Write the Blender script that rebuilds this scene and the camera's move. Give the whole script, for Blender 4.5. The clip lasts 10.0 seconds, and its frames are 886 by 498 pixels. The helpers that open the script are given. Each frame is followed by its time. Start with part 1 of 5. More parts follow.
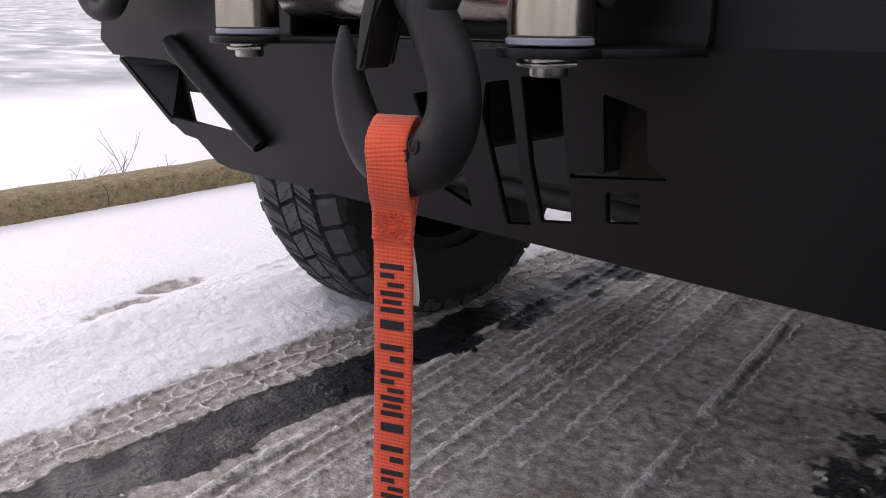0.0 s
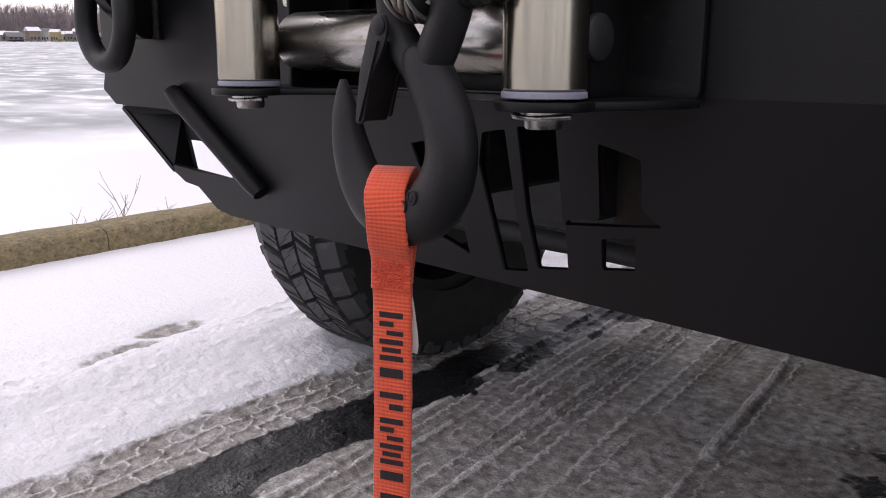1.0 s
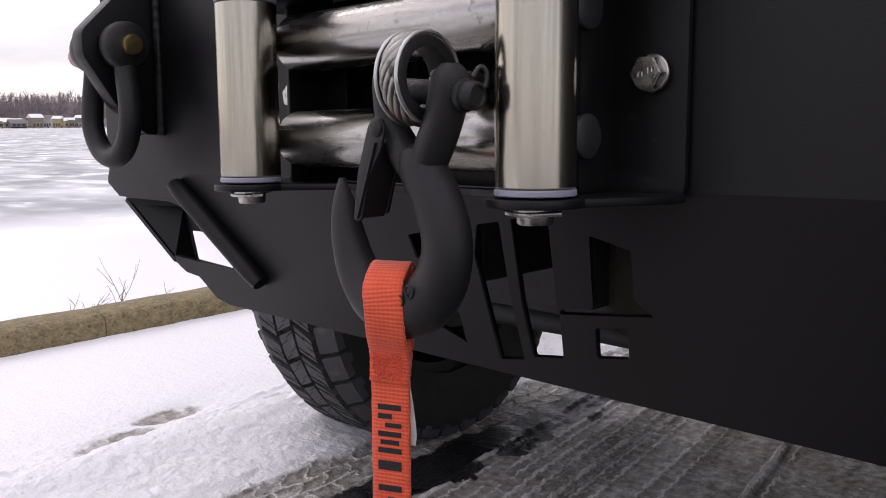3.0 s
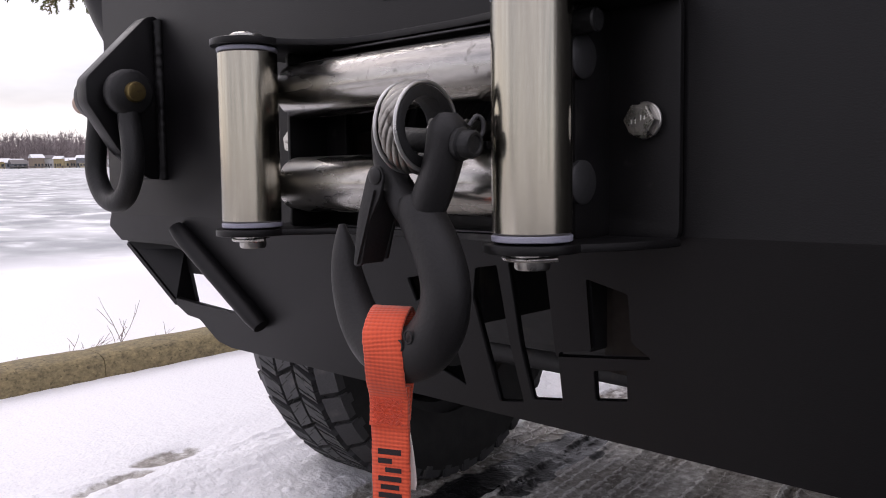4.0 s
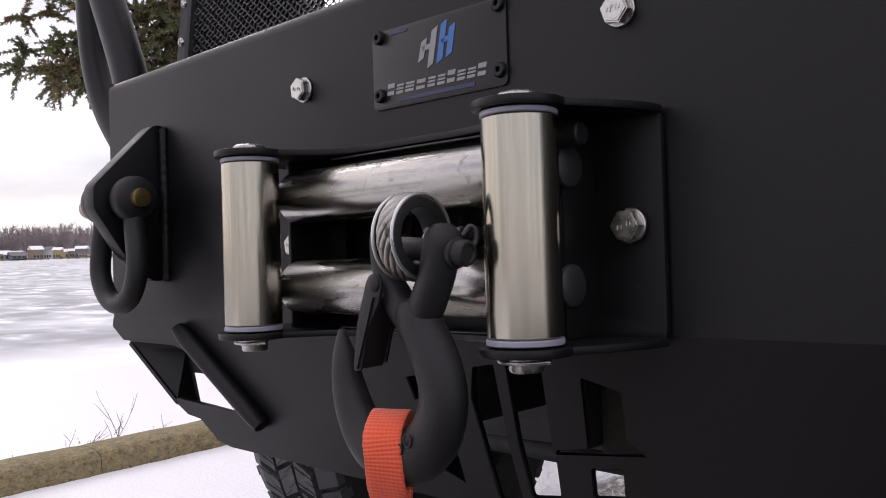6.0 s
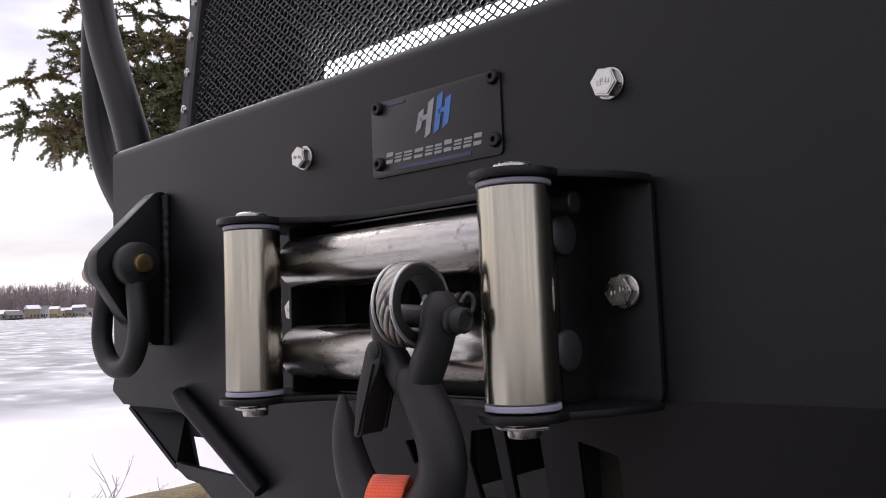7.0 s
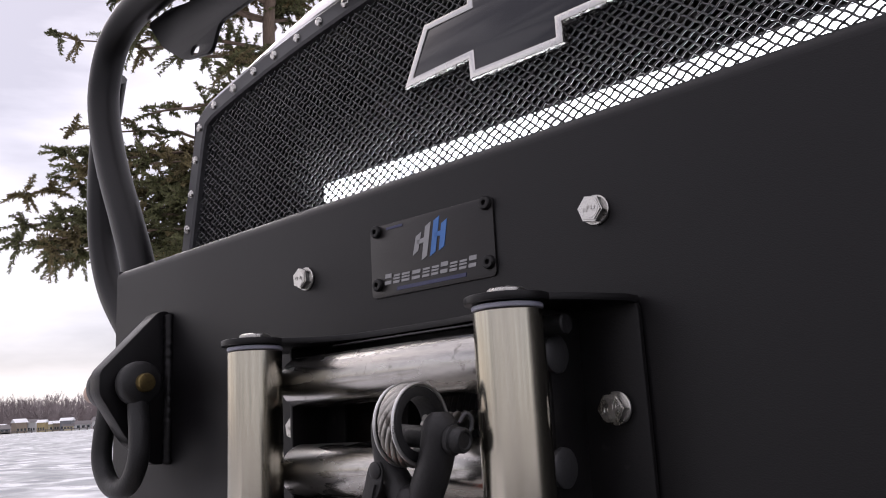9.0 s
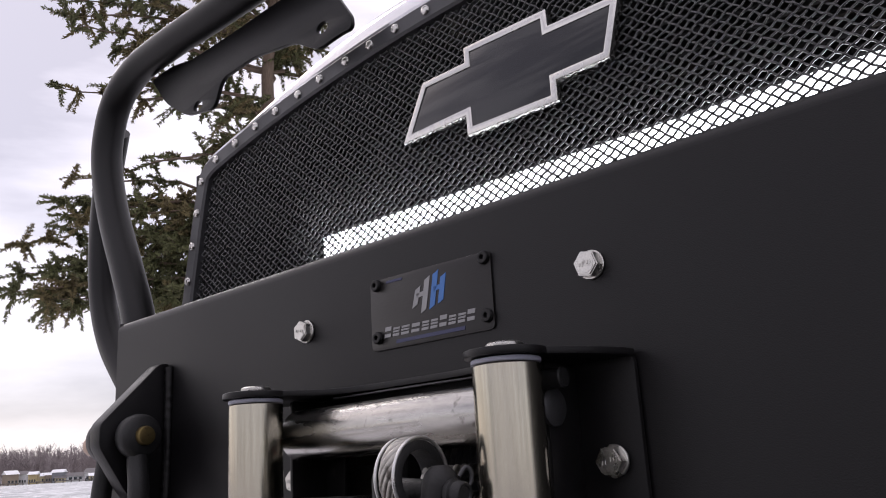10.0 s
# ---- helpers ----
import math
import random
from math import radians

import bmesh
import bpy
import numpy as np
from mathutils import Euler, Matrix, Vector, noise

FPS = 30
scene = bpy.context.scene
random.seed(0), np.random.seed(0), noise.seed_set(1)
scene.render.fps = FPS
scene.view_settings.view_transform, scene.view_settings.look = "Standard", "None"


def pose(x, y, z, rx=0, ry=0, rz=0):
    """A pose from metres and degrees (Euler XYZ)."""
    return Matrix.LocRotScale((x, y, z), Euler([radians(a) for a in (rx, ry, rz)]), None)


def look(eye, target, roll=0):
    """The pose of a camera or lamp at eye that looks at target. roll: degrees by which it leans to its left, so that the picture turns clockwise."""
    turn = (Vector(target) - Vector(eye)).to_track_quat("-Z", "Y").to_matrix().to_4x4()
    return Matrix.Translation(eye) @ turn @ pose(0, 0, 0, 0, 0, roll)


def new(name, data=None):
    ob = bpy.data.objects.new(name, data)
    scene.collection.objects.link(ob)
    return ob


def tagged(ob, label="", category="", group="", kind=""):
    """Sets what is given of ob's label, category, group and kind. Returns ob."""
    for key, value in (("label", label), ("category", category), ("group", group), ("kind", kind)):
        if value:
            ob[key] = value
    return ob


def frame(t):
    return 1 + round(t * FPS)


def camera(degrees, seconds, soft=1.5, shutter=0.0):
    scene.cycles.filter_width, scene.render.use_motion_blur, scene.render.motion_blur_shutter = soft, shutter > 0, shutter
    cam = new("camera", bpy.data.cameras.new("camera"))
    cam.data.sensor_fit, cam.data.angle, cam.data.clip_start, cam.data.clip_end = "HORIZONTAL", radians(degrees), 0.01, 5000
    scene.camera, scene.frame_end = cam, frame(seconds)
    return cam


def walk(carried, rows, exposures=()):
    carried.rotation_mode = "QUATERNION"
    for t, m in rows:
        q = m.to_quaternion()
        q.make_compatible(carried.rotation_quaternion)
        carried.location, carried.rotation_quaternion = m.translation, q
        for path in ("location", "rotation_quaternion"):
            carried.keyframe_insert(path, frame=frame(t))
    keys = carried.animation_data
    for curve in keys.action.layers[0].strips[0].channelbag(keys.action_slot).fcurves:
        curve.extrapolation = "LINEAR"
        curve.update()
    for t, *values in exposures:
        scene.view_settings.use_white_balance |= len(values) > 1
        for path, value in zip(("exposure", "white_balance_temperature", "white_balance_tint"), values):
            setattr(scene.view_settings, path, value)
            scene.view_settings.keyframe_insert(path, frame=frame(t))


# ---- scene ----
# The truck leans a little against the level ground: all of it, and the camera's
# rows, are given in its own axes (x along the bumper, y into the truck, z up, from the fairlead's middle).
HEIGHT = 0.77
_axis = Vector((math.cos(radians(42.4)), math.sin(radians(42.4)), 0))
TRUCK = Matrix.Translation((0, 0, HEIGHT)) @ Matrix.Rotation(radians(-1.3), 4, _axis)

cam = camera(55.2, 10.0, soft=1.0)
# seconds, eye, yaw to the left, pitch, lean
ROWS = [
    (0, 0.4112, -0.4632, -0.0469, 42.69, -15.38, 0.62),
    (0.5, 0.4134, -0.4649, -0.0436, 42.68, -14.09, 0.44),
    (1, 0.4153, -0.4668, -0.0404, 42.66, -12.66, 0.26),
    (1.5, 0.4172, -0.4688, -0.0375, 42.61, -11.30, 0.10),
    (2, 0.4194, -0.4708, -0.0348, 42.57, -9.95, -0.05),
    (2.5, 0.4216, -0.4729, -0.0322, 42.52, -8.55, -0.21),
    (4, 0.4289, -0.4794, -0.0240, 42.45, -4.82, -0.74),
    (4.5, 0.4319, -0.4818, -0.0202, 42.40, -3.26, -1.03),
    (5, 0.4355, -0.4847, -0.0164, 42.36, -1.80, -1.32),
    (5.5, 0.4391, -0.4883, -0.0134, 42.30, -0.62, -1.56),
    (7, 0.4526, -0.5026, -0.0034, 41.94, 4.61, -2.26),
    (7.5, 0.4574, -0.5082, -0.0007, 41.76, 6.59, -2.54),
    (8, 0.4620, -0.5141, 0.0012, 41.57, 8.44, -2.78),
    (8.5, 0.4662, -0.5198, 0.0029, 41.39, 10.16, -2.95),
    (9, 0.4705, -0.5255, 0.0040, 41.20, 11.74, -3.11),
    (9.5, 0.4749, -0.5315, 0.0051, 40.99, 13.43, -3.25),
    (10, 0.4791, -0.5375, 0.0060, 40.80, 14.95, -3.37),
]
walk(cam, [(t, TRUCK @ pose(x, y, z, 0, 0, yaw) @ pose(0, 0, 0, 90 + pitch) @ pose(0, 0, 0, 0, 0, lean)) for t, x, y, z, yaw, pitch, lean in ROWS], [(0.0, 0.29, 6450, 18.0), (5.0, 0.29, 6450, 18.0), (7.5, 0.29, 6450, 18.0), (10.0, 0.17, 6450, 18.0)])

# ---- light: a bright overcast winter day ----
world = bpy.data.worlds.new("world")
scene.world = world
world.use_nodes = True
wn, wl = world.node_tree.nodes, world.node_tree.links
wn.clear()
w_out = wn.new("ShaderNodeOutputWorld")
w_add = wn.new("ShaderNodeAddShader")
w_sky = wn.new("ShaderNodeTexSky")
w_sky.sky_type, w_sky.sun_disc = "NISHITA", False
w_sky.sun_elevation, w_sky.sun_rotation = radians(35), radians(250)
w_bg = wn.new("ShaderNodeBackground")
w_bg.inputs["Strength"].default_value = 0.03
w_cloud = wn.new("ShaderNodeBackground")
w_co = wn.new("ShaderNodeTexCoord")
w_map = wn.new("ShaderNodeMapping")
w_map.inputs["Scale"].default_value = (1.0, 1.0, 4.0)
w_noise = wn.new("ShaderNodeTexNoise")
w_noise.inputs["Scale"].default_value, w_noise.inputs["Detail"].default_value = 2.2, 6
w_ramp = wn.new("ShaderNodeValToRGB")
w_ramp.color_ramp.elements[0].position, w_ramp.color_ramp.elements[0].color = 0.40, (0.56, 0.535, 0.565, 1)
w_ramp.color_ramp.elements[1].position, w_ramp.color_ramp.elements[1].color = 0.58, (0.96, 0.925, 0.945, 1)
w_cloud.inputs["Strength"].default_value = 1.0
wl.new(w_co.outputs["Generated"], w_map.inputs["Vector"])
wl.new(w_map.outputs["Vector"], w_noise.inputs["Vector"])
wl.new(w_noise.outputs["Fac"], w_ramp.inputs["Fac"])
# an overcast sky is brighter overhead than at the horizon
w_xyz = wn.new("ShaderNodeSeparateXYZ")
w_rise = wn.new("ShaderNodeMapRange")
w_rise.inputs["From Min"].default_value, w_rise.inputs["From Max"].default_value = 0.05, 0.95
w_rise.inputs["To Min"].default_value, w_rise.inputs["To Max"].default_value = 0.76, 1.30
w_mul = wn.new("ShaderNodeVectorMath")
w_mul.operation = "MULTIPLY"
wl.new(w_co.outputs["Generated"], w_xyz.inputs["Vector"])
wl.new(w_xyz.outputs["Z"], w_rise.inputs["Value"])
wl.new(w_ramp.outputs["Color"], w_mul.inputs[0])
wl.new(w_rise.outputs[0], w_mul.inputs[1])
wl.new(w_mul.outputs[0], w_cloud.inputs["Color"])
wl.new(w_sky.outputs["Color"], w_bg.inputs["Color"])
wl.new(w_bg.outputs["Background"], w_add.inputs[0])
wl.new(w_cloud.outputs["Background"], w_add.inputs[1])
wl.new(w_add.outputs["Shader"], w_out.inputs["Surface"])

sun = new("sun", bpy.data.lights.new("sun", "SUN"))
sun.data.energy, sun.data.angle, sun.data.color = 0.7, radians(25), (1.0, 0.96, 0.9)
sun.matrix_world = look((-6, 2.2, 4.5), (0, 0, 0))


# ---- materials ----
def material(name, color, rough=0.5, metal=0.0, vary=0.15, scale=20.0, fine=200.0, bump=0.1, stretch=(1, 1, 1), rough_vary=0.1, dirt=None, dirt_at=0.62, spec=0.5, per_piece=0.0):
    """Base colour with mottling at two scales, relief, and optional patches of dirt."""
    m = bpy.data.materials.new(name)
    m.use_nodes = True
    n, l = m.node_tree.nodes, m.node_tree.links
    b = n["Principled BSDF"]
    b.inputs["Metallic"].default_value = metal
    b.inputs["Specular IOR Level"].default_value = spec
    co = n.new("ShaderNodeTexCoord")
    mp = n.new("ShaderNodeMapping")
    mp.inputs["Scale"].default_value = stretch
    l.new(co.outputs["Object"], mp.inputs["Vector"])
    big, small = n.new("ShaderNodeTexNoise"), n.new("ShaderNodeTexNoise")
    for node, sc, det in ((big, scale, 4), (small, fine, 3)):
        node.inputs["Scale"].default_value, node.inputs["Detail"].default_value = sc, det
        l.new(mp.outputs["Vector"], node.inputs["Vector"])
    mix = n.new("ShaderNodeMath")
    mix.operation = "ADD"
    l.new(big.outputs["Fac"], mix.inputs[0])
    l.new(small.outputs["Fac"], mix.inputs[1])
    ramp = n.new("ShaderNodeMapRange")
    ramp.inputs["From Min"].default_value, ramp.inputs["From Max"].default_value = 0.6, 1.4
    ramp.inputs["To Min"].default_value, ramp.inputs["To Max"].default_value = 1 - vary, 1 + vary
    l.new(mix.outputs[0], ramp.inputs["Value"])
    value = ramp.outputs[0]
    if per_piece:
        info = n.new("ShaderNodeObjectInfo")
        pr = n.new("ShaderNodeMapRange")
        pr.inputs["To Min"].default_value, pr.inputs["To Max"].default_value = 1 - per_piece, 1 + per_piece
        l.new(info.outputs["Random"], pr.inputs["Value"])
        mul = n.new("ShaderNodeMath")
        mul.operation = "MULTIPLY"
        l.new(value, mul.inputs[0])
        l.new(pr.outputs[0], mul.inputs[1])
        value = mul.outputs[0]
    tint = n.new("ShaderNodeVectorMath")
    tint.operation = "SCALE"
    tint.inputs[0].default_value = color
    l.new(value, tint.inputs["Scale"])
    out = tint.outputs["Vector"]
    if dirt:
        dn = n.new("ShaderNodeTexNoise")
        dn.inputs["Scale"].default_value, dn.inputs["Detail"].default_value = scale * 1.7, 7
        l.new(co.outputs["Object"], dn.inputs["Vector"])
        dr = n.new("ShaderNodeMapRange")
        dr.inputs["From Min"].default_value, dr.inputs["From Max"].default_value = dirt_at, dirt_at + 0.1
        l.new(dn.outputs["Fac"], dr.inputs["Value"])
        dm = n.new("ShaderNodeMix")
        dm.data_type = "RGBA"
        l.new(dr.outputs[0], dm.inputs["Factor"])
        l.new(out, dm.inputs[6])
        dm.inputs[7].default_value = (*dirt, 1)
        out = dm.outputs[2]
    l.new(out, b.inputs["Base Color"])
    rr = n.new("ShaderNodeMapRange")
    rr.inputs["From Min"].default_value, rr.inputs["From Max"].default_value = 0.3, 0.7
    rr.inputs["To Min"].default_value, rr.inputs["To Max"].default_value = max(0.02, rough - rough_vary), min(1, rough + rough_vary)
    l.new(big.outputs["Fac"], rr.inputs["Value"])
    l.new(rr.outputs[0], b.inputs["Roughness"])
    if bump:
        bp = n.new("ShaderNodeBump")
        bp.inputs["Strength"].default_value, bp.inputs["Distance"].default_value = bump, 0.002
        l.new(small.outputs["Fac"], bp.inputs["Height"])
        l.new(bp.outputs["Normal"], b.inputs["Normal"])
    return m


BLACK = material("powder_coat_black", (0.0046, 0.0042, 0.0048), 0.39, vary=0.10, scale=6, fine=900, bump=0.10, rough_vary=0.05, dirt=(0.006, 0.0056, 0.0058), dirt_at=0.66, spec=0.26)
FRAME = material("fairlead_black", (0.007, 0.0066, 0.007), 0.42, spec=0.25, vary=0.12, scale=18, fine=700, bump=0.08, dirt=(0.04, 0.038, 0.036), dirt_at=0.66)
# noise drawn out along z: brushing, plus reflection stripes painted into the colour
STEEL_V = material("zinc_roller_steel", (0.43, 0.405, 0.335), 0.21, 1.0, vary=0.16, scale=105, fine=420, bump=0.025, stretch=(1, 1, 0.03), rough_vary=0.06, dirt=(0.30, 0.28, 0.24), dirt_at=0.70)
STEEL_H = material("worn_roller_steel", (0.40, 0.388, 0.365), 0.25, 1.0, vary=0.16, scale=48, fine=320, bump=0.02, stretch=(0.3, 1, 1), rough_vary=0.12, dirt=(0.24, 0.23, 0.21), dirt_at=0.60)
ZINC = material("zinc_bolt", (0.50, 0.49, 0.465), 0.30, 1.0, vary=0.18, scale=90, fine=700, bump=0.12, dirt=(0.30, 0.29, 0.27), dirt_at=0.6)
COLLAR = material("grey_plastic_bush", (0.30, 0.305, 0.37), 0.45, vary=0.1, scale=60, fine=500, bump=0.03)
HOOK = material("hook_black", (0.015, 0.0145, 0.015), 0.52, spec=0.35, vary=0.22, scale=35, fine=480, bump=0.16, dirt=(0.07, 0.068, 0.066), dirt_at=0.70)
SHACKLE = material("shackle_black", (0.012, 0.012, 0.0125), 0.5, spec=0.35, vary=0.2, scale=40, fine=420, bump=0.25, dirt=(0.05, 0.048, 0.046), dirt_at=0.68)
PIN = material("yellow_zinc", (0.20, 0.150, 0.065), 0.42, 1.0, vary=0.2, scale=80, fine=500, bump=0.1, dirt=(0.12, 0.08, 0.05), dirt_at=0.6)
DULL = material("dull_steel", (0.06, 0.06, 0.063), 0.5, 0.6, vary=0.15, scale=60, fine=400, bump=0.1)
ORANGE_PIN = material("pin_paint", (0.42, 0.30, 0.23), 0.5, vary=0.1, scale=60)
CABLE = material("wire_rope", (0.34, 0.33, 0.305), 0.38, 1.0, vary=0.25, scale=60, fine=900, bump=0.15, dirt=(0.10, 0.09, 0.08), dirt_at=0.62)
GALV = material("galvanised", (0.55, 0.55, 0.54), 0.35, 0.9, vary=0.12, scale=70, fine=600, bump=0.05)
RUBBER = material("tyre_rubber", (0.045, 0.045, 0.048), 0.62, vary=0.25, scale=14, fine=260, bump=0.2, dirt=(0.085, 0.082, 0.078), dirt_at=0.60)
# same rubber, darker: shade of grooves and sipes put into the colour
GROOVE_SHADE = material("tyre_groove_shade", (0.012, 0.012, 0.012), 0.8, vary=0.2, scale=20, fine=200, bump=0.2)
UNDER = material("underbody_black", (0.015, 0.015, 0.016), 0.7, vary=0.3, scale=10, fine=90, bump=0.3, dirt=(0.05, 0.042, 0.034), dirt_at=0.58)
RUST = material("dusty_frame", (0.045, 0.036, 0.030), 0.8, vary=0.35, scale=14, fine=120, bump=0.3)
MESH = material("grille_wire", (0.024, 0.024, 0.026), 0.26, vary=0.1, scale=30, fine=300, bump=0.02, spec=0.8)
TRIM = material("grille_trim", (0.045, 0.045, 0.049), 0.38, vary=0.1, scale=30, fine=400, bump=0.03)
SILVER = material("silver_paint", (0.68, 0.68, 0.70), 0.16, 0.6, vary=0.05, scale=8, fine=300, bump=0.0, dirt=(0.45, 0.44, 0.43), dirt_at=0.66)
CHROME = material("satin_chrome", (0.52, 0.51, 0.49), 0.22, 1.0, vary=0.06, scale=30, fine=200, bump=0.02, dirt=(0.5, 0.48, 0.45), dirt_at=0.64)
GLOSS = material("gloss_black", (0.010, 0.010, 0.013), 0.07, vary=0.1, scale=12, fine=60, bump=0.0, rough_vary=0.03, spec=0.5)
WHITE = material("white_panel", (0.86, 0.86, 0.86), 0.35, vary=0.05, scale=12, fine=120, bump=0.02, dirt=(0.62, 0.62, 0.62), dirt_at=0.66)
BADGE = material("badge_plate", (0.014, 0.0125, 0.012), 0.40, 0.3, vary=0.12, scale=25, fine=500, bump=0.05, stretch=(0.3, 1, 1))
BADGE_GREY = material("badge_silver", (0.22, 0.22, 0.225), 0.4, 0.3, vary=0.06, scale=60)
BADGE_BLUE = material("badge_blue", (0.030, 0.125, 0.36), 0.4, 0.1, vary=0.08, scale=60)
BADGE_NAVY = material("badge_navy", (0.022, 0.026, 0.075), 0.45, 0.1, vary=0.08, scale=60)
INK = material("strap_ink", (0.022, 0.016, 0.018), 0.85, vary=0.3, scale=300, fine=900, bump=0.3)
TAG = material("tag_white", (0.72, 0.70, 0.66), 0.7, vary=0.08, scale=80)
BARK = material("cedar_bark", (0.13, 0.095, 0.07), 0.9, vary=0.35, scale=9, fine=60, bump=0.5, stretch=(1, 1, 0.2))
TWIG = material("bare_twig", (0.17, 0.13, 0.10), 0.85, vary=0.3, scale=60, fine=300, bump=0.2)
LEAF = material("cedar_leaf", (0.098, 0.104, 0.042), 0.75, vary=0.45, scale=3.0, fine=24, bump=0.0)
LEAF2 = material("cedar_leaf_brown", (0.150, 0.122, 0.055), 0.8, vary=0.4, scale=3.0, fine=24, bump=0.0)
WOOD_FAR = material("far_woods", (0.26, 0.225, 0.225), 0.95, vary=0.35, scale=0.05, fine=0.6, bump=0.0)
TIMBER = material("weathered_timber", (0.200, 0.162, 0.086), 0.9, vary=0.62, scale=38, fine=130, bump=1.0, stretch=(1, 0.7, 1), dirt=(0.085, 0.070, 0.038), dirt_at=0.60)


def led_material():
    m = bpy.data.materials.new("led_lens")
    m.use_nodes = True
    n, l = m.node_tree.nodes, m.node_tree.links
    b = n["Principled BSDF"]
    b.inputs["Base Color"].default_value = (0.8, 0.8, 0.8, 1)
    co = n.new("ShaderNodeTexCoord")
    vo = n.new("ShaderNodeTexNoise")
    vo.inputs["Scale"].default_value = 60
    l.new(co.outputs["Object"], vo.inputs["Vector"])
    mr = n.new("ShaderNodeMapRange")
    mr.inputs["From Min"].default_value, mr.inputs["From Max"].default_value = 0.34, 0.5
    mr.inputs["To Min"].default_value, mr.inputs["To Max"].default_value = 1.6, 6.0
    l.new(vo.outputs["Fac"], mr.inputs["Value"])
    b.inputs["Emission Color"].default_value = (0.93, 0.98, 1.0, 1)
    l.new(mr.outputs[0], b.inputs["Emission Strength"])
    return m


LED = led_material()


def webbing():
    """Orange-red woven strap: cross ribs and a fine weave."""
    m = bpy.data.materials.new("orange_webbing")
    m.use_nodes = True
    n, l = m.node_tree.nodes, m.node_tree.links
    b = n["Principled BSDF"]
    b.inputs["Roughness"].default_value = 0.8
    b.inputs["Sheen Weight"].default_value = 0.25
    uv = n.new("ShaderNodeUVMap")
    uv.uv_map = "weave"
    waves = []
    for axis, sc in (("Y", 128.0), ("X", 110.0)):
        wv = n.new("ShaderNodeTexWave")
        wv.bands_direction = axis
        wv.inputs["Scale"].default_value = sc
        wv.inputs["Distortion"].default_value, wv.inputs["Detail"].default_value = 0.6, 1
        wv.inputs["Detail Scale"].default_value = 3
        l.new(uv.outputs["UV"], wv.inputs["Vector"])
        waves.append(wv.outputs["Fac"])
    mul = n.new("ShaderNodeMath")
    mul.operation = "MULTIPLY_ADD"
    l.new(waves[0], mul.inputs[0])
    mul.inputs[1].default_value = 0.72
    half = n.new("ShaderNodeMath")
    half.operation = "MULTIPLY"
    l.new(waves[1], half.inputs[0])
    half.inputs[1].default_value = 0.3
    l.new(half.outputs[0], mul.inputs[2])
    nz = n.new("ShaderNodeTexNoise")
    nz.inputs["Scale"].default_value, nz.inputs["Detail"].default_value = 60, 5
    l.new(uv.outputs["UV"], nz.inputs["Vector"])
    add = n.new("ShaderNodeMath")
    add.operation = "ADD"
    l.new(mul.outputs[0], add.inputs[0])
    l.new(nz.outputs["Fac"], add.inputs[1])
    ramp = n.new("ShaderNodeValToRGB")
    ramp.color_ramp.elements[0].position, ramp.color_ramp.elements[0].color = 0.25, (0.60, 0.062, 0.023, 1)
    ramp.color_ramp.elements[1].position, ramp.color_ramp.elements[1].color = 1.0, (0.82, 0.112, 0.042, 1)
    hal = n.new("ShaderNodeMath")
    hal.operation = "MULTIPLY"
    hal.inputs[1].default_value = 0.75
    l.new(add.outputs[0], hal.inputs[0])
    l.new(hal.outputs[0], ramp.inputs["Fac"])
    l.new(ramp.outputs["Color"], b.inputs["Base Color"])
    bp = n.new("ShaderNodeBump")
    bp.inputs["Strength"].default_value, bp.inputs["Distance"].default_value = 0.6, 0.0006
    l.new(mul.outputs[0], bp.inputs["Height"])
    l.new(bp.outputs["Normal"], b.inputs["Normal"])
    return m


STRAP = webbing()


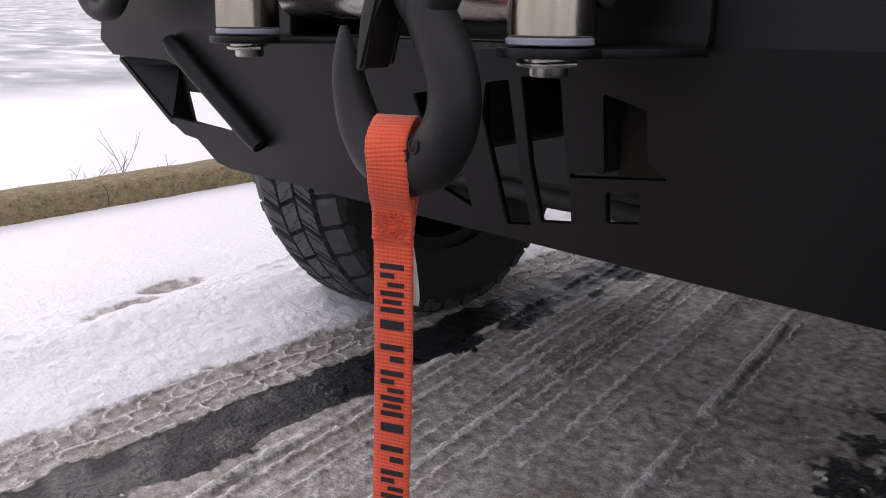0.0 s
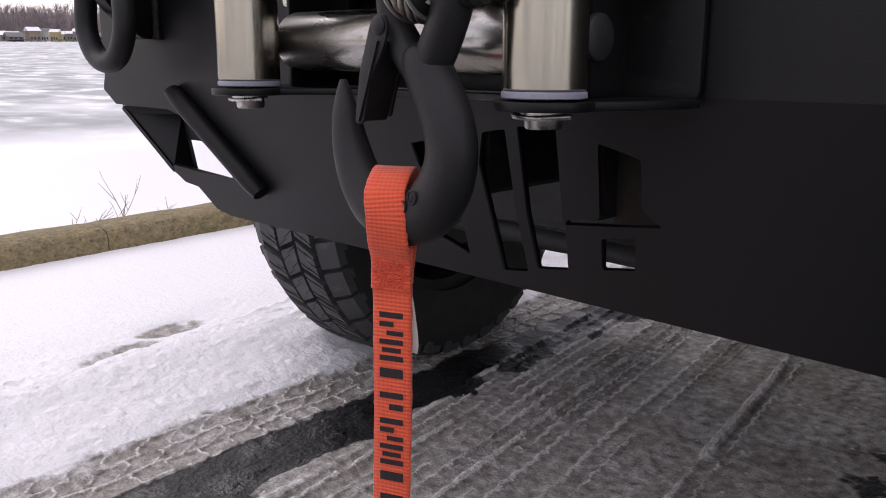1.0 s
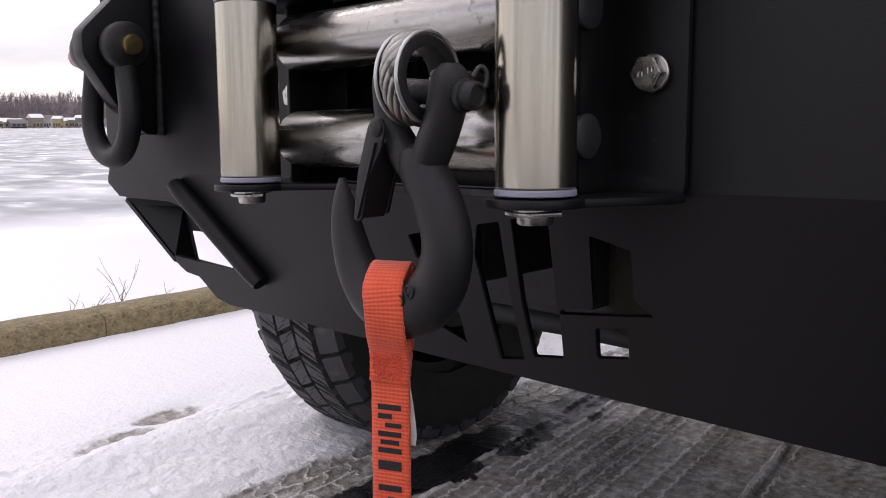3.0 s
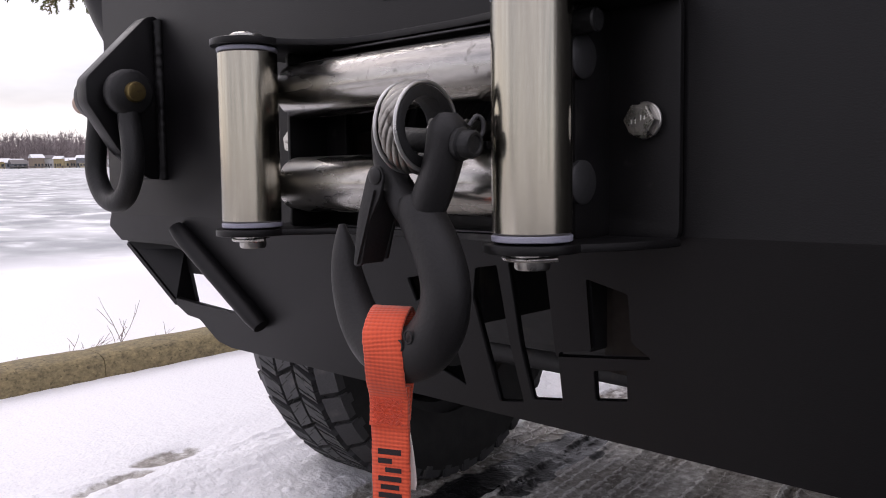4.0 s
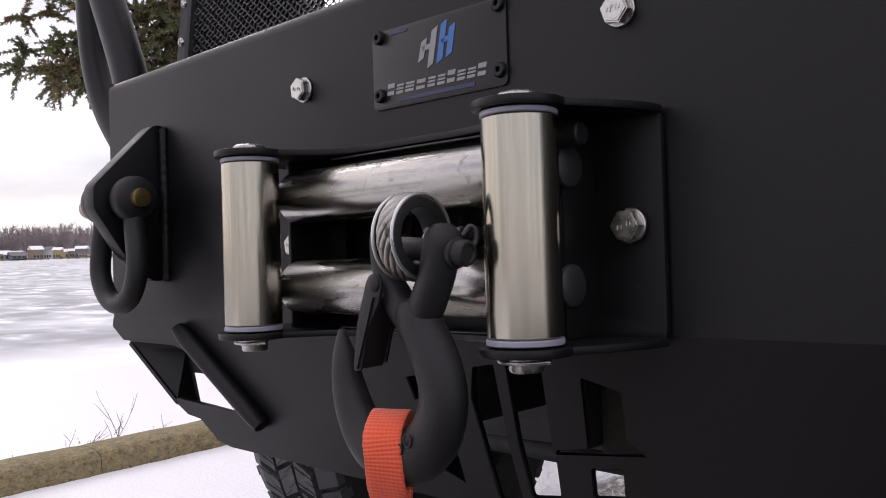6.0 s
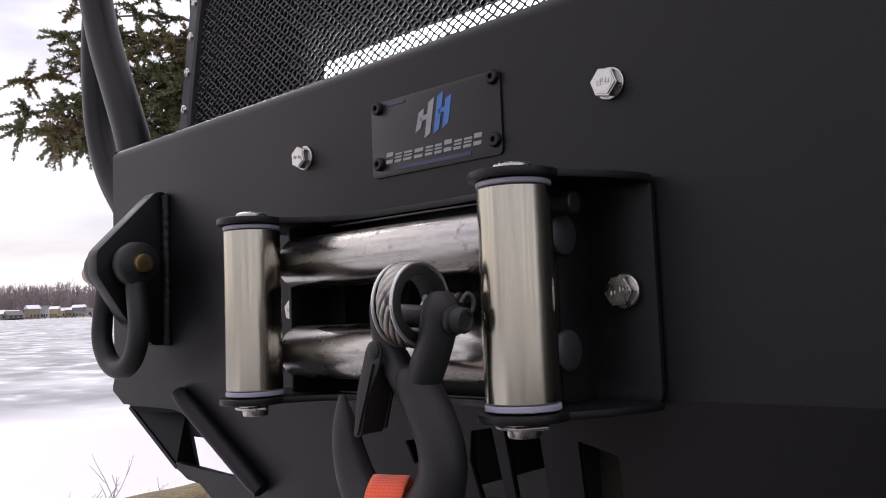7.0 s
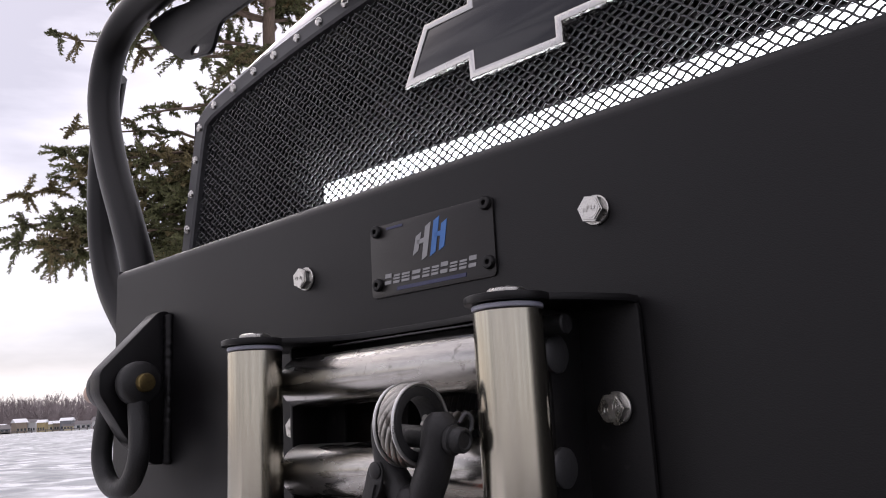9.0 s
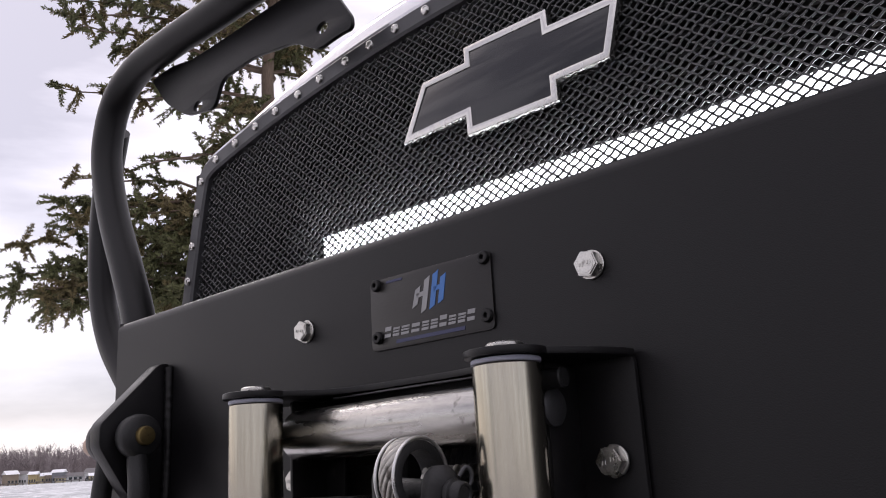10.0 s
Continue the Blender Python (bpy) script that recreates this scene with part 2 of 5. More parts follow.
def ground_material():
    """Asphalt, dirty packed ice, snow and lake ice, blended by the layers stored on the sheet."""
    m = bpy.data.materials.new("winter_ground")
    m.use_nodes = True
    n, l = m.node_tree.nodes, m.node_tree.links
    b = n["Principled BSDF"]
    co = n.new("ShaderNodeTexCoord")

    def tex(scale, detail=5, stretch=None):
        t = n.new("ShaderNodeTexNoise")
        t.inputs["Scale"].default_value, t.inputs["Detail"].default_value = scale, detail
        if stretch:
            mp = n.new("ShaderNodeMapping")
            mp.inputs["Scale"].default_value = stretch
            l.new(co.outputs["Object"], mp.inputs["Vector"])
            l.new(mp.outputs["Vector"], t.inputs["Vector"])
        else:
            l.new(co.outputs["Object"], t.inputs["Vector"])
        return t.outputs["Fac"]

    def ramp(fac, stops):
        r = n.new("ShaderNodeValToRGB")
        e = r.color_ramp.elements
        e[0].position, e[0].color = stops[0][0], (*stops[0][1], 1)
        e[1].position, e[1].color = stops[-1][0], (*stops[-1][1], 1)
        for at, c in stops[1:-1]:
            e.new(at).color = (*c, 1)
        l.new(fac, r.inputs["Fac"])
        return r.outputs["Color"]

    def mixed(fac, a, c):
        x = n.new("ShaderNodeMix")
        x.data_type = "RGBA"
        l.new(fac, x.inputs["Factor"])
        l.new(a, x.inputs[6])
        l.new(c, x.inputs[7])
        return x.outputs[2]

    def layer(name):
        a = n.new("ShaderNodeAttribute")
        a.attribute_name = name
        return a.outputs["Fac"]

    def sharpen(fac, grain, amount):
        s = n.new("ShaderNodeMath")
        s.operation = "MULTIPLY_ADD"
        l.new(grain, s.inputs[0])
        s.inputs[1].default_value = amount
        l.new(fac, s.inputs[2])
        r = n.new("ShaderNodeMapRange")
        r.inputs["From Min"].default_value, r.inputs["From Max"].default_value = 0.5 * amount + 0.35, 0.5 * amount + 0.65
        l.new(s.outputs[0], r.inputs["Value"])
        return r.outputs[0]

    fine, mid, chunk, broad = tex(420, 4), tex(46, 10), tex(120, 3), tex(7, 6)
    asphalt = ramp(chunk, ((0.40, (0.004, 0.004, 0.005)), (0.66, (0.034, 0.034, 0.036))))
    slush = ramp(mid, ((0.28, (0.20, 0.186, 0.168)), (0.50, (0.40, 0.385, 0.365)), (0.70, (0.66, 0.65, 0.635))))
    slush = mixed(ramp(broad, ((0.40, (0.0, 0.0, 0.0)), (0.62, (0.55, 0.55, 0.55)))), slush, ramp(mid, ((0.3, (0.115, 0.092, 0.066)), (0.7, (0.25, 0.215, 0.17)))))
    snow = ramp(tex(140, 8), ((0.26, (0.68, 0.68, 0.70)), (0.40, (0.80, 0.80, 0.82)), (0.7, (0.85, 0.85, 0.86))))
    floes = ramp(tex(0.55, 9, (1.0, 1.5, 1)), ((0.42, (0.20, 0.215, 0.23)), (0.50, (0.33, 0.345, 0.36)), (0.555, (0.44, 0.45, 0.46)), (0.60, (0.72, 0.735, 0.755))))
    drift = ramp(tex(0.13, 7), ((0.44, (0.33, 0.345, 0.365)), (0.66, (0.74, 0.75, 0.765))))
    lake = mixed(ramp(tex(0.3, 4), ((0.45, (0.15, 0.15, 0.15)), (0.62, (0.75, 0.75, 0.75)))), floes, drift)
    col = mixed(sharpen(layer("ice"), mid, 0.8), asphalt, slush)
    crust = ramp(mid, ((0.30, (0.56, 0.545, 0.52)), (0.70, (0.80, 0.79, 0.775))))
    col = mixed(sharpen(layer("ridge"), mid, 0.3), col, crust)
    col = mixed(sharpen(layer("snow"), mid, 0.5), col, snow)
    col = mixed(layer("lake"), col, lake)
    grain = n.new("ShaderNodeVectorMath")
    grain.operation = "MULTIPLY"
    l.new(col, grain.inputs[0])
    l.new(ramp(tex(260, 6), ((0.36, (0.62, 0.61, 0.60)), (0.50, (1.0, 1.0, 1.0)), (0.66, (1.10, 1.10, 1.10)))), grain.inputs[1])
    col = mixed(layer("snow"), grain.outputs[0], col)
    l.new(col, b.inputs["Base Color"])
    wet = n.new("ShaderNodeMapRange")
    wet.inputs["To Min"].default_value, wet.inputs["To Max"].default_value = 0.62, 0.26
    l.new(layer("wet"), wet.inputs["Value"])
    l.new(wet.outputs[0], b.inputs["Roughness"])
    b.inputs["Specular IOR Level"].default_value = 0.24
    bp = n.new("ShaderNodeBump")
    bp.inputs["Strength"].default_value, bp.inputs["Distance"].default_value = 0.55, 0.006
    hs = n.new("ShaderNodeMath")
    hs.operation = "ADD"
    l.new(chunk, hs.inputs[0])
    l.new(mid, hs.inputs[1])
    l.new(hs.outputs[0], bp.inputs["Height"])
    l.new(bp.outputs["Normal"], b.inputs["Normal"])
    return m


GROUND = ground_material()

# ---- building helpers ----
BASE = {}


def thing(name, base, label, category, group="", truck=True, kind=""):
    """An empty at the thing's base, in the truck's axes or in the world's."""
    ob = new(name)
    ob.empty_display_size = 0.05
    m = Matrix.Translation(base)
    ob.matrix_world = TRUCK @ m if truck else m
    BASE[ob] = Vector(base)
    return tagged(ob, label, category, group, kind)


def base_of(ob):
    while ob.parent:
        ob = ob.parent
    return BASE[ob]


def part(name, bm, mat, parent, label="", smooth=None):
    """Links a bmesh, given in the truck's (or world's) axes, as one mesh under a thing or part."""
    me = bpy.data.meshes.new(name)
    bmesh.ops.translate(bm, vec=-base_of(parent), verts=bm.verts)
    bm.normal_update()
    bm.to_mesh(me)
    bm.free()
    for m in mat if isinstance(mat, (list, tuple)) else (mat,):
        me.materials.append(m)
    if smooth is not None:
        me.polygons.foreach_set("use_smooth", [True] * len(me.polygons))
        me.set_sharp_from_angle(angle=radians(smooth))
    ob = new(name, me)
    ob.parent = parent
    return tagged(ob, label)


def box(x0, x1, y0, y1, z0, z1, bevel=0.0, segs=2, bm=None, m=None):
    own = bmesh.new()
    bmesh.ops.create_cube(own, size=1, matrix=Matrix.LocRotScale(((x0 + x1) / 2, (y0 + y1) / 2, (z0 + z1) / 2), None, (x1 - x0, y1 - y0, z1 - z0)))
    if bevel:
        bmesh.ops.bevel(own, geom=own.edges[:], offset=bevel, segments=segs, affect="EDGES", profile=0.6)
    if m:
        bmesh.ops.transform(own, matrix=m, verts=own.verts)
    return merge(own, bm)


def merge(own, bm):
    if bm is None:
        return own
    me = bpy.data.meshes.new("tmp")
    own.to_mesh(me)
    own.free()
    bm.from_mesh(me)
    bpy.data.meshes.remove(me)
    return bm


def axes_to(p0, p1):
    d = Vector(p1) - Vector(p0)
    return Matrix.Translation(p0) @ d.to_track_quat("Z", "Y").to_matrix().to_4x4(), d.length


def lathe(profile, p0, p1, seg=48, bm=None):
    """Turns (radius, height) pairs about the line from p0 to p1; heights are in metres from p0."""
    m, _ = axes_to(p0, p1)
    own = bmesh.new()
    rings = []
    for r, h in profile:
        if r < 1e-6:
            rings.append([own.verts.new(m @ Vector((0, 0, h)))])
        else:
            rings.append([own.verts.new(m @ Vector((r * math.cos(2 * math.pi * k / seg), r * math.sin(2 * math.pi * k / seg), h))) for k in range(seg)])
    for a, b in zip(rings, rings[1:]):
        for k in range(seg):
            q = (k + 1) % seg
            if len(a) == 1 and len(b) == 1:
                continue
            if len(a) == 1:
                own.faces.new((a[0], b[k], b[q]))
            elif len(b) == 1:
                own.faces.new((a[k], b[0], a[q]))
            else:
                own.faces.new((a[k], b[k], b[q], a[q]))
    bmesh.ops.recalc_face_normals(own, faces=own.faces[:])
    return merge(own, bm)


def rod(p0, p1, r, bevel=0.001, seg=32, bm=None):
    ln = (Vector(p1) - Vector(p0)).length
    c = min(bevel, r * 0.5)
    return lathe([(0, 0), (r - c, 0), (r, c), (r, ln - c), (r - c, ln), (0, ln)], p0, p1, seg, bm)


def spline(pts, n):
    """Catmull-Rom through tuples of any length."""
    p = [np.array(q, float) for q in pts]
    p = [2 * p[0] - p[1]] + p + [2 * p[-1] - p[-2]]
    out = []
    for i in range(1, len(p) - 2):
        for k in range(n):
            t = k / n
            a, b, c, d = p[i - 1], p[i], p[i + 1], p[i + 2]
            out.append(0.5 * (2 * b + (c - a) * t + (2 * a - 5 * b + 4 * c - d) * t * t + (3 * b - a - 3 * c + d) * t ** 3))
    out.append(p[-2])
    return out


def sweep(pts, radii, seg=20, flat=1.0, side=None, bm=None, closed=False):
    """A tube along pts; radii one or one for each; flat scales it along the side direction."""
    own = bmesh.new()
    P = [Vector(q) for q in pts]
    n = len(P)
    R = list(radii) if hasattr(radii, "__len__") else [radii] * n
    rings, up = [], None
    for i in range(n):
        a, b = (P[i - 1], P[(i + 1) % n]) if closed else (P[max(i - 1, 0)], P[min(i + 1, n - 1)])
        t = (b - a).normalized()
        if side is not None:
            s = Vector(side)
        elif up is None:
            s = t.orthogonal()
        else:
            s = up
        s = (s - t * s.dot(t)).normalized()
        up = s
        w = t.cross(s)
        rings.append([own.verts.new(P[i] + s * (R[i] * flat * math.cos(2 * math.pi * k / seg)) + w * (R[i] * math.sin(2 * math.pi * k / seg))) for k in range(seg)])
    for i in range(n if closed else n - 1):
        a, b = rings[i], rings[(i + 1) % n]
        for k in range(seg):
            q = (k + 1) % seg
            own.faces.new((a[k], a[q], b[q], b[k]))
    if not closed:
        own.faces.new(rings[0][::-1])
        own.faces.new(rings[-1])
    bmesh.ops.recalc_face_normals(own, faces=own.faces[:])
    return merge(own, bm)


def rounded(pts, r, n=5):
    """A polygon with its corners rounded."""
    out = []
    for i, p in enumerate(pts):
        p, a, b = Vector(p), Vector(pts[i - 1]), Vector(pts[(i + 1) % len(pts)])
        ra = min(r, (a - p).length * 0.45, (b - p).length * 0.45)
        s, e = p + (a - p).normalized() * ra, p + (b - p).normalized() * ra
        for k in range(n + 1):
            t = k / n
            out.append(tuple(s * (1 - t) ** 2 + p * (2 * t * (1 - t)) + e * t * t))
    return out


def plate(outline, holes, thick, m, bevel=0.001, bm=None):
    """A flat plate with holes, its front at local z = 0 and its back at -thick, set by the matrix m."""
    cu = bpy.data.curves.new("tmp", "CURVE")
    cu.dimensions, cu.fill_mode = "2D", "BOTH"
    cu.extrude, cu.bevel_depth, cu.bevel_resolution = thick / 2 - bevel, bevel, 1
    cu.offset = -bevel
    for loop in (outline, *holes):
        sp = cu.splines.new("POLY")
        sp.points.add(len(loop) - 1)
        for q, (x, y) in zip(sp.points, loop):
            q.co = (x, y, 0, 1)
        sp.use_cyclic_u = True
    ob = new("tmp", cu)
    me = bpy.data.meshes.new_from_object(ob.evaluated_get(bpy.context.evaluated_depsgraph_get()))
    bpy.data.objects.remove(ob)
    own = bmesh.new()
    own.from_mesh(me)
    bpy.data.meshes.remove(me)
    bmesh.ops.remove_doubles(own, verts=own.verts, dist=1e-6)
    bmesh.ops.transform(own, matrix=m @ Matrix.Translation((0, 0, -thick / 2)), verts=own.verts)
    return merge(own, bm)


# plate frames: the plate's local x, y, z in the truck's axes
def frame_xz(y=0.0):
    """Plate parallel to the bumper's face: local x = x, local y = z, facing the camera's side."""
    return Matrix(((1, 0, 0, 0), (0, 0, -1, y), (0, 1, 0, 0), (0, 0, 0, 1)))


def frame_yz(x=0.0):
    """Plate across the bumper: local x = y, local y = z, facing +x."""
    return Matrix(((0, 0, 1, x), (1, 0, 0, 0), (0, 1, 0, 0), (0, 0, 0, 1)))


def frame_xy(z=0.0):
    return Matrix.Translation((0, 0, z))


def hex_bolt(parent, x, y, z, af=0.018, head=0.0075, washer=0.0114, turn=0.0):
    """A zinc hex bolt with its washer, its axis along -y from the face at y."""
    b = bmesh.new()
    r = af / math.sqrt(3)
    m = Matrix.Translation((x, y - 0.0025, z)) @ Matrix.Rotation(radians(90), 4, "X") @ Matrix.Rotation(turn, 4, "Z")
    bmesh.ops.create_cone(b, cap_ends=True, segments=6, radius1=r, radius2=r, depth=head, matrix=m @ Matrix.Translation((0, 0, head / 2)))
    bmesh.ops.bevel(b, geom=[e for e in b.edges if all((m.inverted() @ v.co).z > head * 0.9 for v in e.verts)], offset=0.0011, segments=2, affect="EDGES")
    lathe([(af * 0.40, head - 0.0002), (af * 0.395, head + 0.0003), (0, head + 0.0003)], m.translation, m @ Vector((0, 0, 1)), 32, b)
    # raised grade marks
    for k, (u, v, w, h) in enumerate(((-0.0042, -0.001, 0.0012, 0.0032), (-0.0016, -0.001, 0.0012, 0.0032), (0.0022, 0.001, 0.0010, 0.0034), (0.0046, 0.001, 0.0010, 0.0030))):
        box(u - w / 2, u + w / 2, v - h / 2, v + h / 2, head + 0.0002, head + 0.0009, 0.0003, 1, b, m @ Matrix.Rotation(-0.5, 4, "Z"))
    bolt = part("hex_bolt", b, ZINC, parent, "bright zinc hex bolt head", 30)
    part("washer", lathe([(0, 0), (washer - 0.0006, 0), (washer, 0.0006), (washer, 0.002), (washer - 0.0006, 0.0026), (af * 0.3, 0.0026)], (x, y, z), (x, y - 1, z), 40), ZINC, bolt, "", 30)
    return bolt

# ---- ground: one sheet, fine where the camera is near ----
def lattice_noise(x, y, seed):
    """Smooth value noise on numpy arrays."""
    xi, yi = np.floor(x).astype(np.int64), np.floor(y).astype(np.int64)
    fx, fy = x - xi, y - yi
    fx, fy = fx * fx * (3 - 2 * fx), fy * fy * (3 - 2 * fy)

    def h(a, b):
        v = np.sin(a * 127.1 + b * 311.7 + seed * 74.7) * 43758.5453
        return v - np.floor(v)

    return (h(xi, yi) * (1 - fx) + h(xi + 1, yi) * fx) * (1 - fy) + (h(xi, yi + 1) * (1 - fx) + h(xi + 1, yi + 1) * fx) * fy


def octaves(x, y, seed, n=4):
    return sum(lattice_noise(x * 2 ** k, y * 2 ** k, seed + k) / 2 ** k for k in range(n)) / (2 - 2 ** (1 - n))


def step(v, a, b):
    t = np.clip((v - a) / (b - a), 0, 1)
    return t * t * (3 - 2 * t)


def build_ground():
    def axis(lo, hi, fine, far):
        grow = [fine * 1.35 ** k for k in range(1, 60)]
        out = np.cumsum(grow)
        out = out[out < far]
        return np.concatenate((lo - out[::-1], np.arange(lo, hi, fine), hi + out))

    gx, gy = axis(-1.72, 0.32, 0.0042, 2500), axis(-0.22, 1.75, 0.005, 2500)
    X, Y = np.meshgrid(gx, gy)
    across = X + 0.13 * (Y - 0.6)          # the ruts bend a little to the side
    wob = (octaves(Y * 3, X * 0 + 3.3, 5) - 0.5) * 0.05
    rough = octaves(X * 16, Y * 16, 1)
    lumps = octaves(X * 55, Y * 55, 9, 3)
    # layers: 0 bare asphalt, ice: dirty packed ice, snow: clean snow
    edge = X + wob * 0.8 + (rough - 0.5) * 0.05
    snow = 1 - step(edge, -1.03, -0.955)
    track = step(edge, -1.62, -1.55) * (1 - step(edge, -1.43, -1.36))
    patch = track * step(octaves(X * 5, Y * 2.2, 21), 0.60, 0.70)
    spot = np.maximum(np.exp(-(((X + 1.425 + 0.12 * (Y - 0.41)) / 0.050) ** 2 + ((Y - 0.41) / 0.115) ** 2) ** 2), np.exp(-(((X + 1.500) / 0.046) ** 2 + ((Y - 0.58) / 0.100) ** 2) ** 2))
    bare = step(edge, -0.870, -0.835) * (1 - step(edge + (rough - 0.5) * 0.05, -0.725, -0.690))
    right = step(X + (rough - 0.5) * 0.20, 0.03, 0.10)
    ice = np.clip(1 - bare * 0.95 - right * (0.55 + 0.4 * step(lumps, 0.35, 0.6)), 0, 1) * (0.55 + 0.50 * octaves(across * 14, Y * 2.5, 31))
    ice = np.clip(ice + 0.25 * step(across, -0.72, -0.66) * (1 - step(across, -0.35, -0.25)), 0, 1)
    wet = np.clip(bare * 0.9 * step(rough, 0.35, 0.6) + 0.15, 0, 1)
    snow = np.clip(snow - spot * 0.95 * step(lumps + rough * 0.6, 0.20, 0.60) - 0.35 * patch * step(lumps, 0.5, 0.7), 0, 1)
    ice = np.maximum(ice, spot * 0.45)
    ice = ice * (1 - 0.92 * bare)
    # heights
    Z = 0.004 * (rough - 0.5) + 0.003 * (lumps - 0.5)
    bank = np.exp(-(np.minimum(edge + 1.285, 0) / 0.050) ** 2 - (np.maximum(edge + 1.285, 0) / 0.13) ** 2)
    Z += (1 - step(edge, -1.08, -0.93)) * 0.022 + 0.040 * bank - 0.006 * track * snow
    Z += snow * 0.010 * (octaves(X * 4, Y * 2, 41) - 0.4)
    Z -= spot * 0.014
    Z += snow * (0.005 * (lumps - 0.5) + 0.004 * step(octaves(X * 30, Y * 30, 17, 2), 0.62, 0.85)) * step(edge, -1.62, -1.45)
    # printed tread blocks beside the snow
    prints = step(edge, -1.02, -0.99) * (1 - step(edge, -0.875, -0.845))
    xp = X + 0.004 * np.sin(Y * 40) + 0.004 * (lumps - 0.5)
    row = np.floor((xp + 2) / 0.046)
    u = np.abs(((Y + 0.7 * X + 0.012 * np.sin(X * 90)) / 0.066 + 0.5 * row) % 1 - 0.5)
    v = np.abs((xp + 2) / 0.046 % 1 - 0.5)
    joint = np.maximum(step(u, 0.440, 0.480), step(v, 0.430, 0.475))
    Z += prints * (0.0060 * joint - 0.001) - prints * (0.003 * (lumps - 0.5) + 0.003 * (rough - 0.5))
    ridge = 1.0 * prints * joint * step(lumps, 0.20, 0.50)
    # long ruts with broken ridges
    for at, wide, high in ((-0.69, 0.018, 0.011), (-0.615, 0.012, 0.007), (-0.55, 0.010, 0.006), (-0.47, 0.013, 0.007), (-0.40, 0.009, 0.005), (-0.33, 0.010, 0.004), (-0.152, 0.012, 0.013), (-0.118, 0.007, 0.006), (-0.655, 0.008, 0.006), (-0.585, 0.007, 0.005), (-0.515, 0.008, 0.005), (-0.435, 0.007, 0.004), (-0.29, 0.007, 0.004), (-1.375, 0.016, 0.009), (-1.425, 0.012, 0.006)):
        broken = step(octaves(Y * 9 + at * 50, X * 3, int(-at * 100), 3), 0.30, 0.62)
        wave = 0.006 * np.abs(((Y + at * 3) / 0.042) % 1 - 0.5) * (2.0 if wide < 0.0115 else 0.4)
        shape = np.exp(-((across + wob * 0.3 + wave - at) / (wide * 0.55)) ** 2)
        Z += high * shape * (0.35 + 0.9 * broken) * (0.6 + 0.8 * lumps)
        if at > -0.9:
            ice = np.clip(ice + 0.35 * shape * broken, 0, 1)
            ridge = np.maximum(ridge, step(shape, 0.25, 0.7) * (0.45 + 0.55 * broken) * step(rough + lumps, 0.5, 0.9))
    ribs = step(across, -0.66, -0.63) * (1 - step(across, -0.21, -0.19))
    zig = np.abs(((Y * 1.0 + 0.5 * np.abs((across * 11) % 1 - 0.5)) / 0.034) % 1 - 0.5)
    strip = step(octaves(across * 9, Y * 0.7, 61, 2), 0.45, 0.62)
    Z += ribs * strip * 0.0050 * step(zig, 0.30, 0.46) * (0.4 + lumps)
    ridge = np.maximum(ridge, ribs * strip * step(zig, 0.34, 0.48) * (0.45 + 0.4 * lumps))
    ridge = np.maximum(ridge, 0.75 * step(octaves(X * 6, Y * 3, 52), 0.60, 0.75) * (across > -0.75) * (across < -0.3) * lumps)
    # crumbs of snow
    crumbs = step(octaves(X * 55, Y * 55, 77, 2), 0.84, 0.90) * step(X, -0.80, -0.70) * (X < 0.3) * (Y > -0.2) * (Y < 1.7)
    Z += 0.006 * crumbs
    ice = np.clip(ice + 0.5 * crumbs, 0, 1)
    ridge = np.clip(np.maximum(ridge, crumbs * 0.8) * (1 - bare * 0.6 * (1 - crumbs)), 0, 1)
    # the shore drops behind the timber, then the lake lies flat
    far = np.hypot(np.minimum(X + 2.65, 0), np.maximum(Y - 60, 0) * 0)
    Z -= 1.15 * step(far, 0.3, 13.0)
    Z += (far > 0) * 0.05 * (octaves(X * 0.7, Y * 0.7, 88) - 0.5) * (1 - step(far, 10, 14))
    lake = step(far + 2.5 * (octaves(X * 0.25, Y * 0.12, 99) - 0.5), 11.0, 13.5) * (X < -3)
    snow = np.where(X < -2.3, 1.0, snow)
    away = np.maximum(np.abs(X), np.abs(Y))
    # unseen dark lot behind the camera, added so less light bounces onto the bumper
    lot = step(-X, -14, -11) * step(-Y, -3.0, -2.0) * (1 - step(-Y, 11, 15)) * step(X, -2.2, -1.6)
    snow = np.maximum(snow, step(away, 4.0, 7.0) * (1 - lot))
    calm = step(away, 1.9, 3.2)
    ice = ice * (1 - calm) + calm * 0.25 * octaves(X * 0.9, Y * 0.9, 66)
    # bare wet tarmac on the lot side, mostly unseen, added to dim bounce on the bumper
    ice = ice * (1 - 0.8 * step(X + (rough - 0.5) * 0.3, 0.15, 0.55))
    ridge = ridge * (1 - calm)
    wet *= 1 - step(away, 2.5, 4)
    nx, ny = len(gx), len(gy)
    idx = np.arange(nx * ny).reshape(ny, nx)
    quads = np.stack((idx[:-1, :-1], idx[:-1, 1:], idx[1:, 1:], idx[1:, :-1]), -1).reshape(-1, 4)
    me = bpy.data.meshes.new("ground")
    me.vertices.add(nx * ny)
    me.vertices.foreach_set("co", np.stack((X, Y, Z), -1).ravel())
    me.loops.add(quads.size)
    me.loops.foreach_set("vertex_index", quads.ravel())
    me.polygons.add(len(quads))
    me.polygons.foreach_set("loop_start", np.arange(0, quads.size, 4))
    me.polygons.foreach_set("use_smooth", np.ones(len(quads), bool))
    me.update(calc_edges=True)
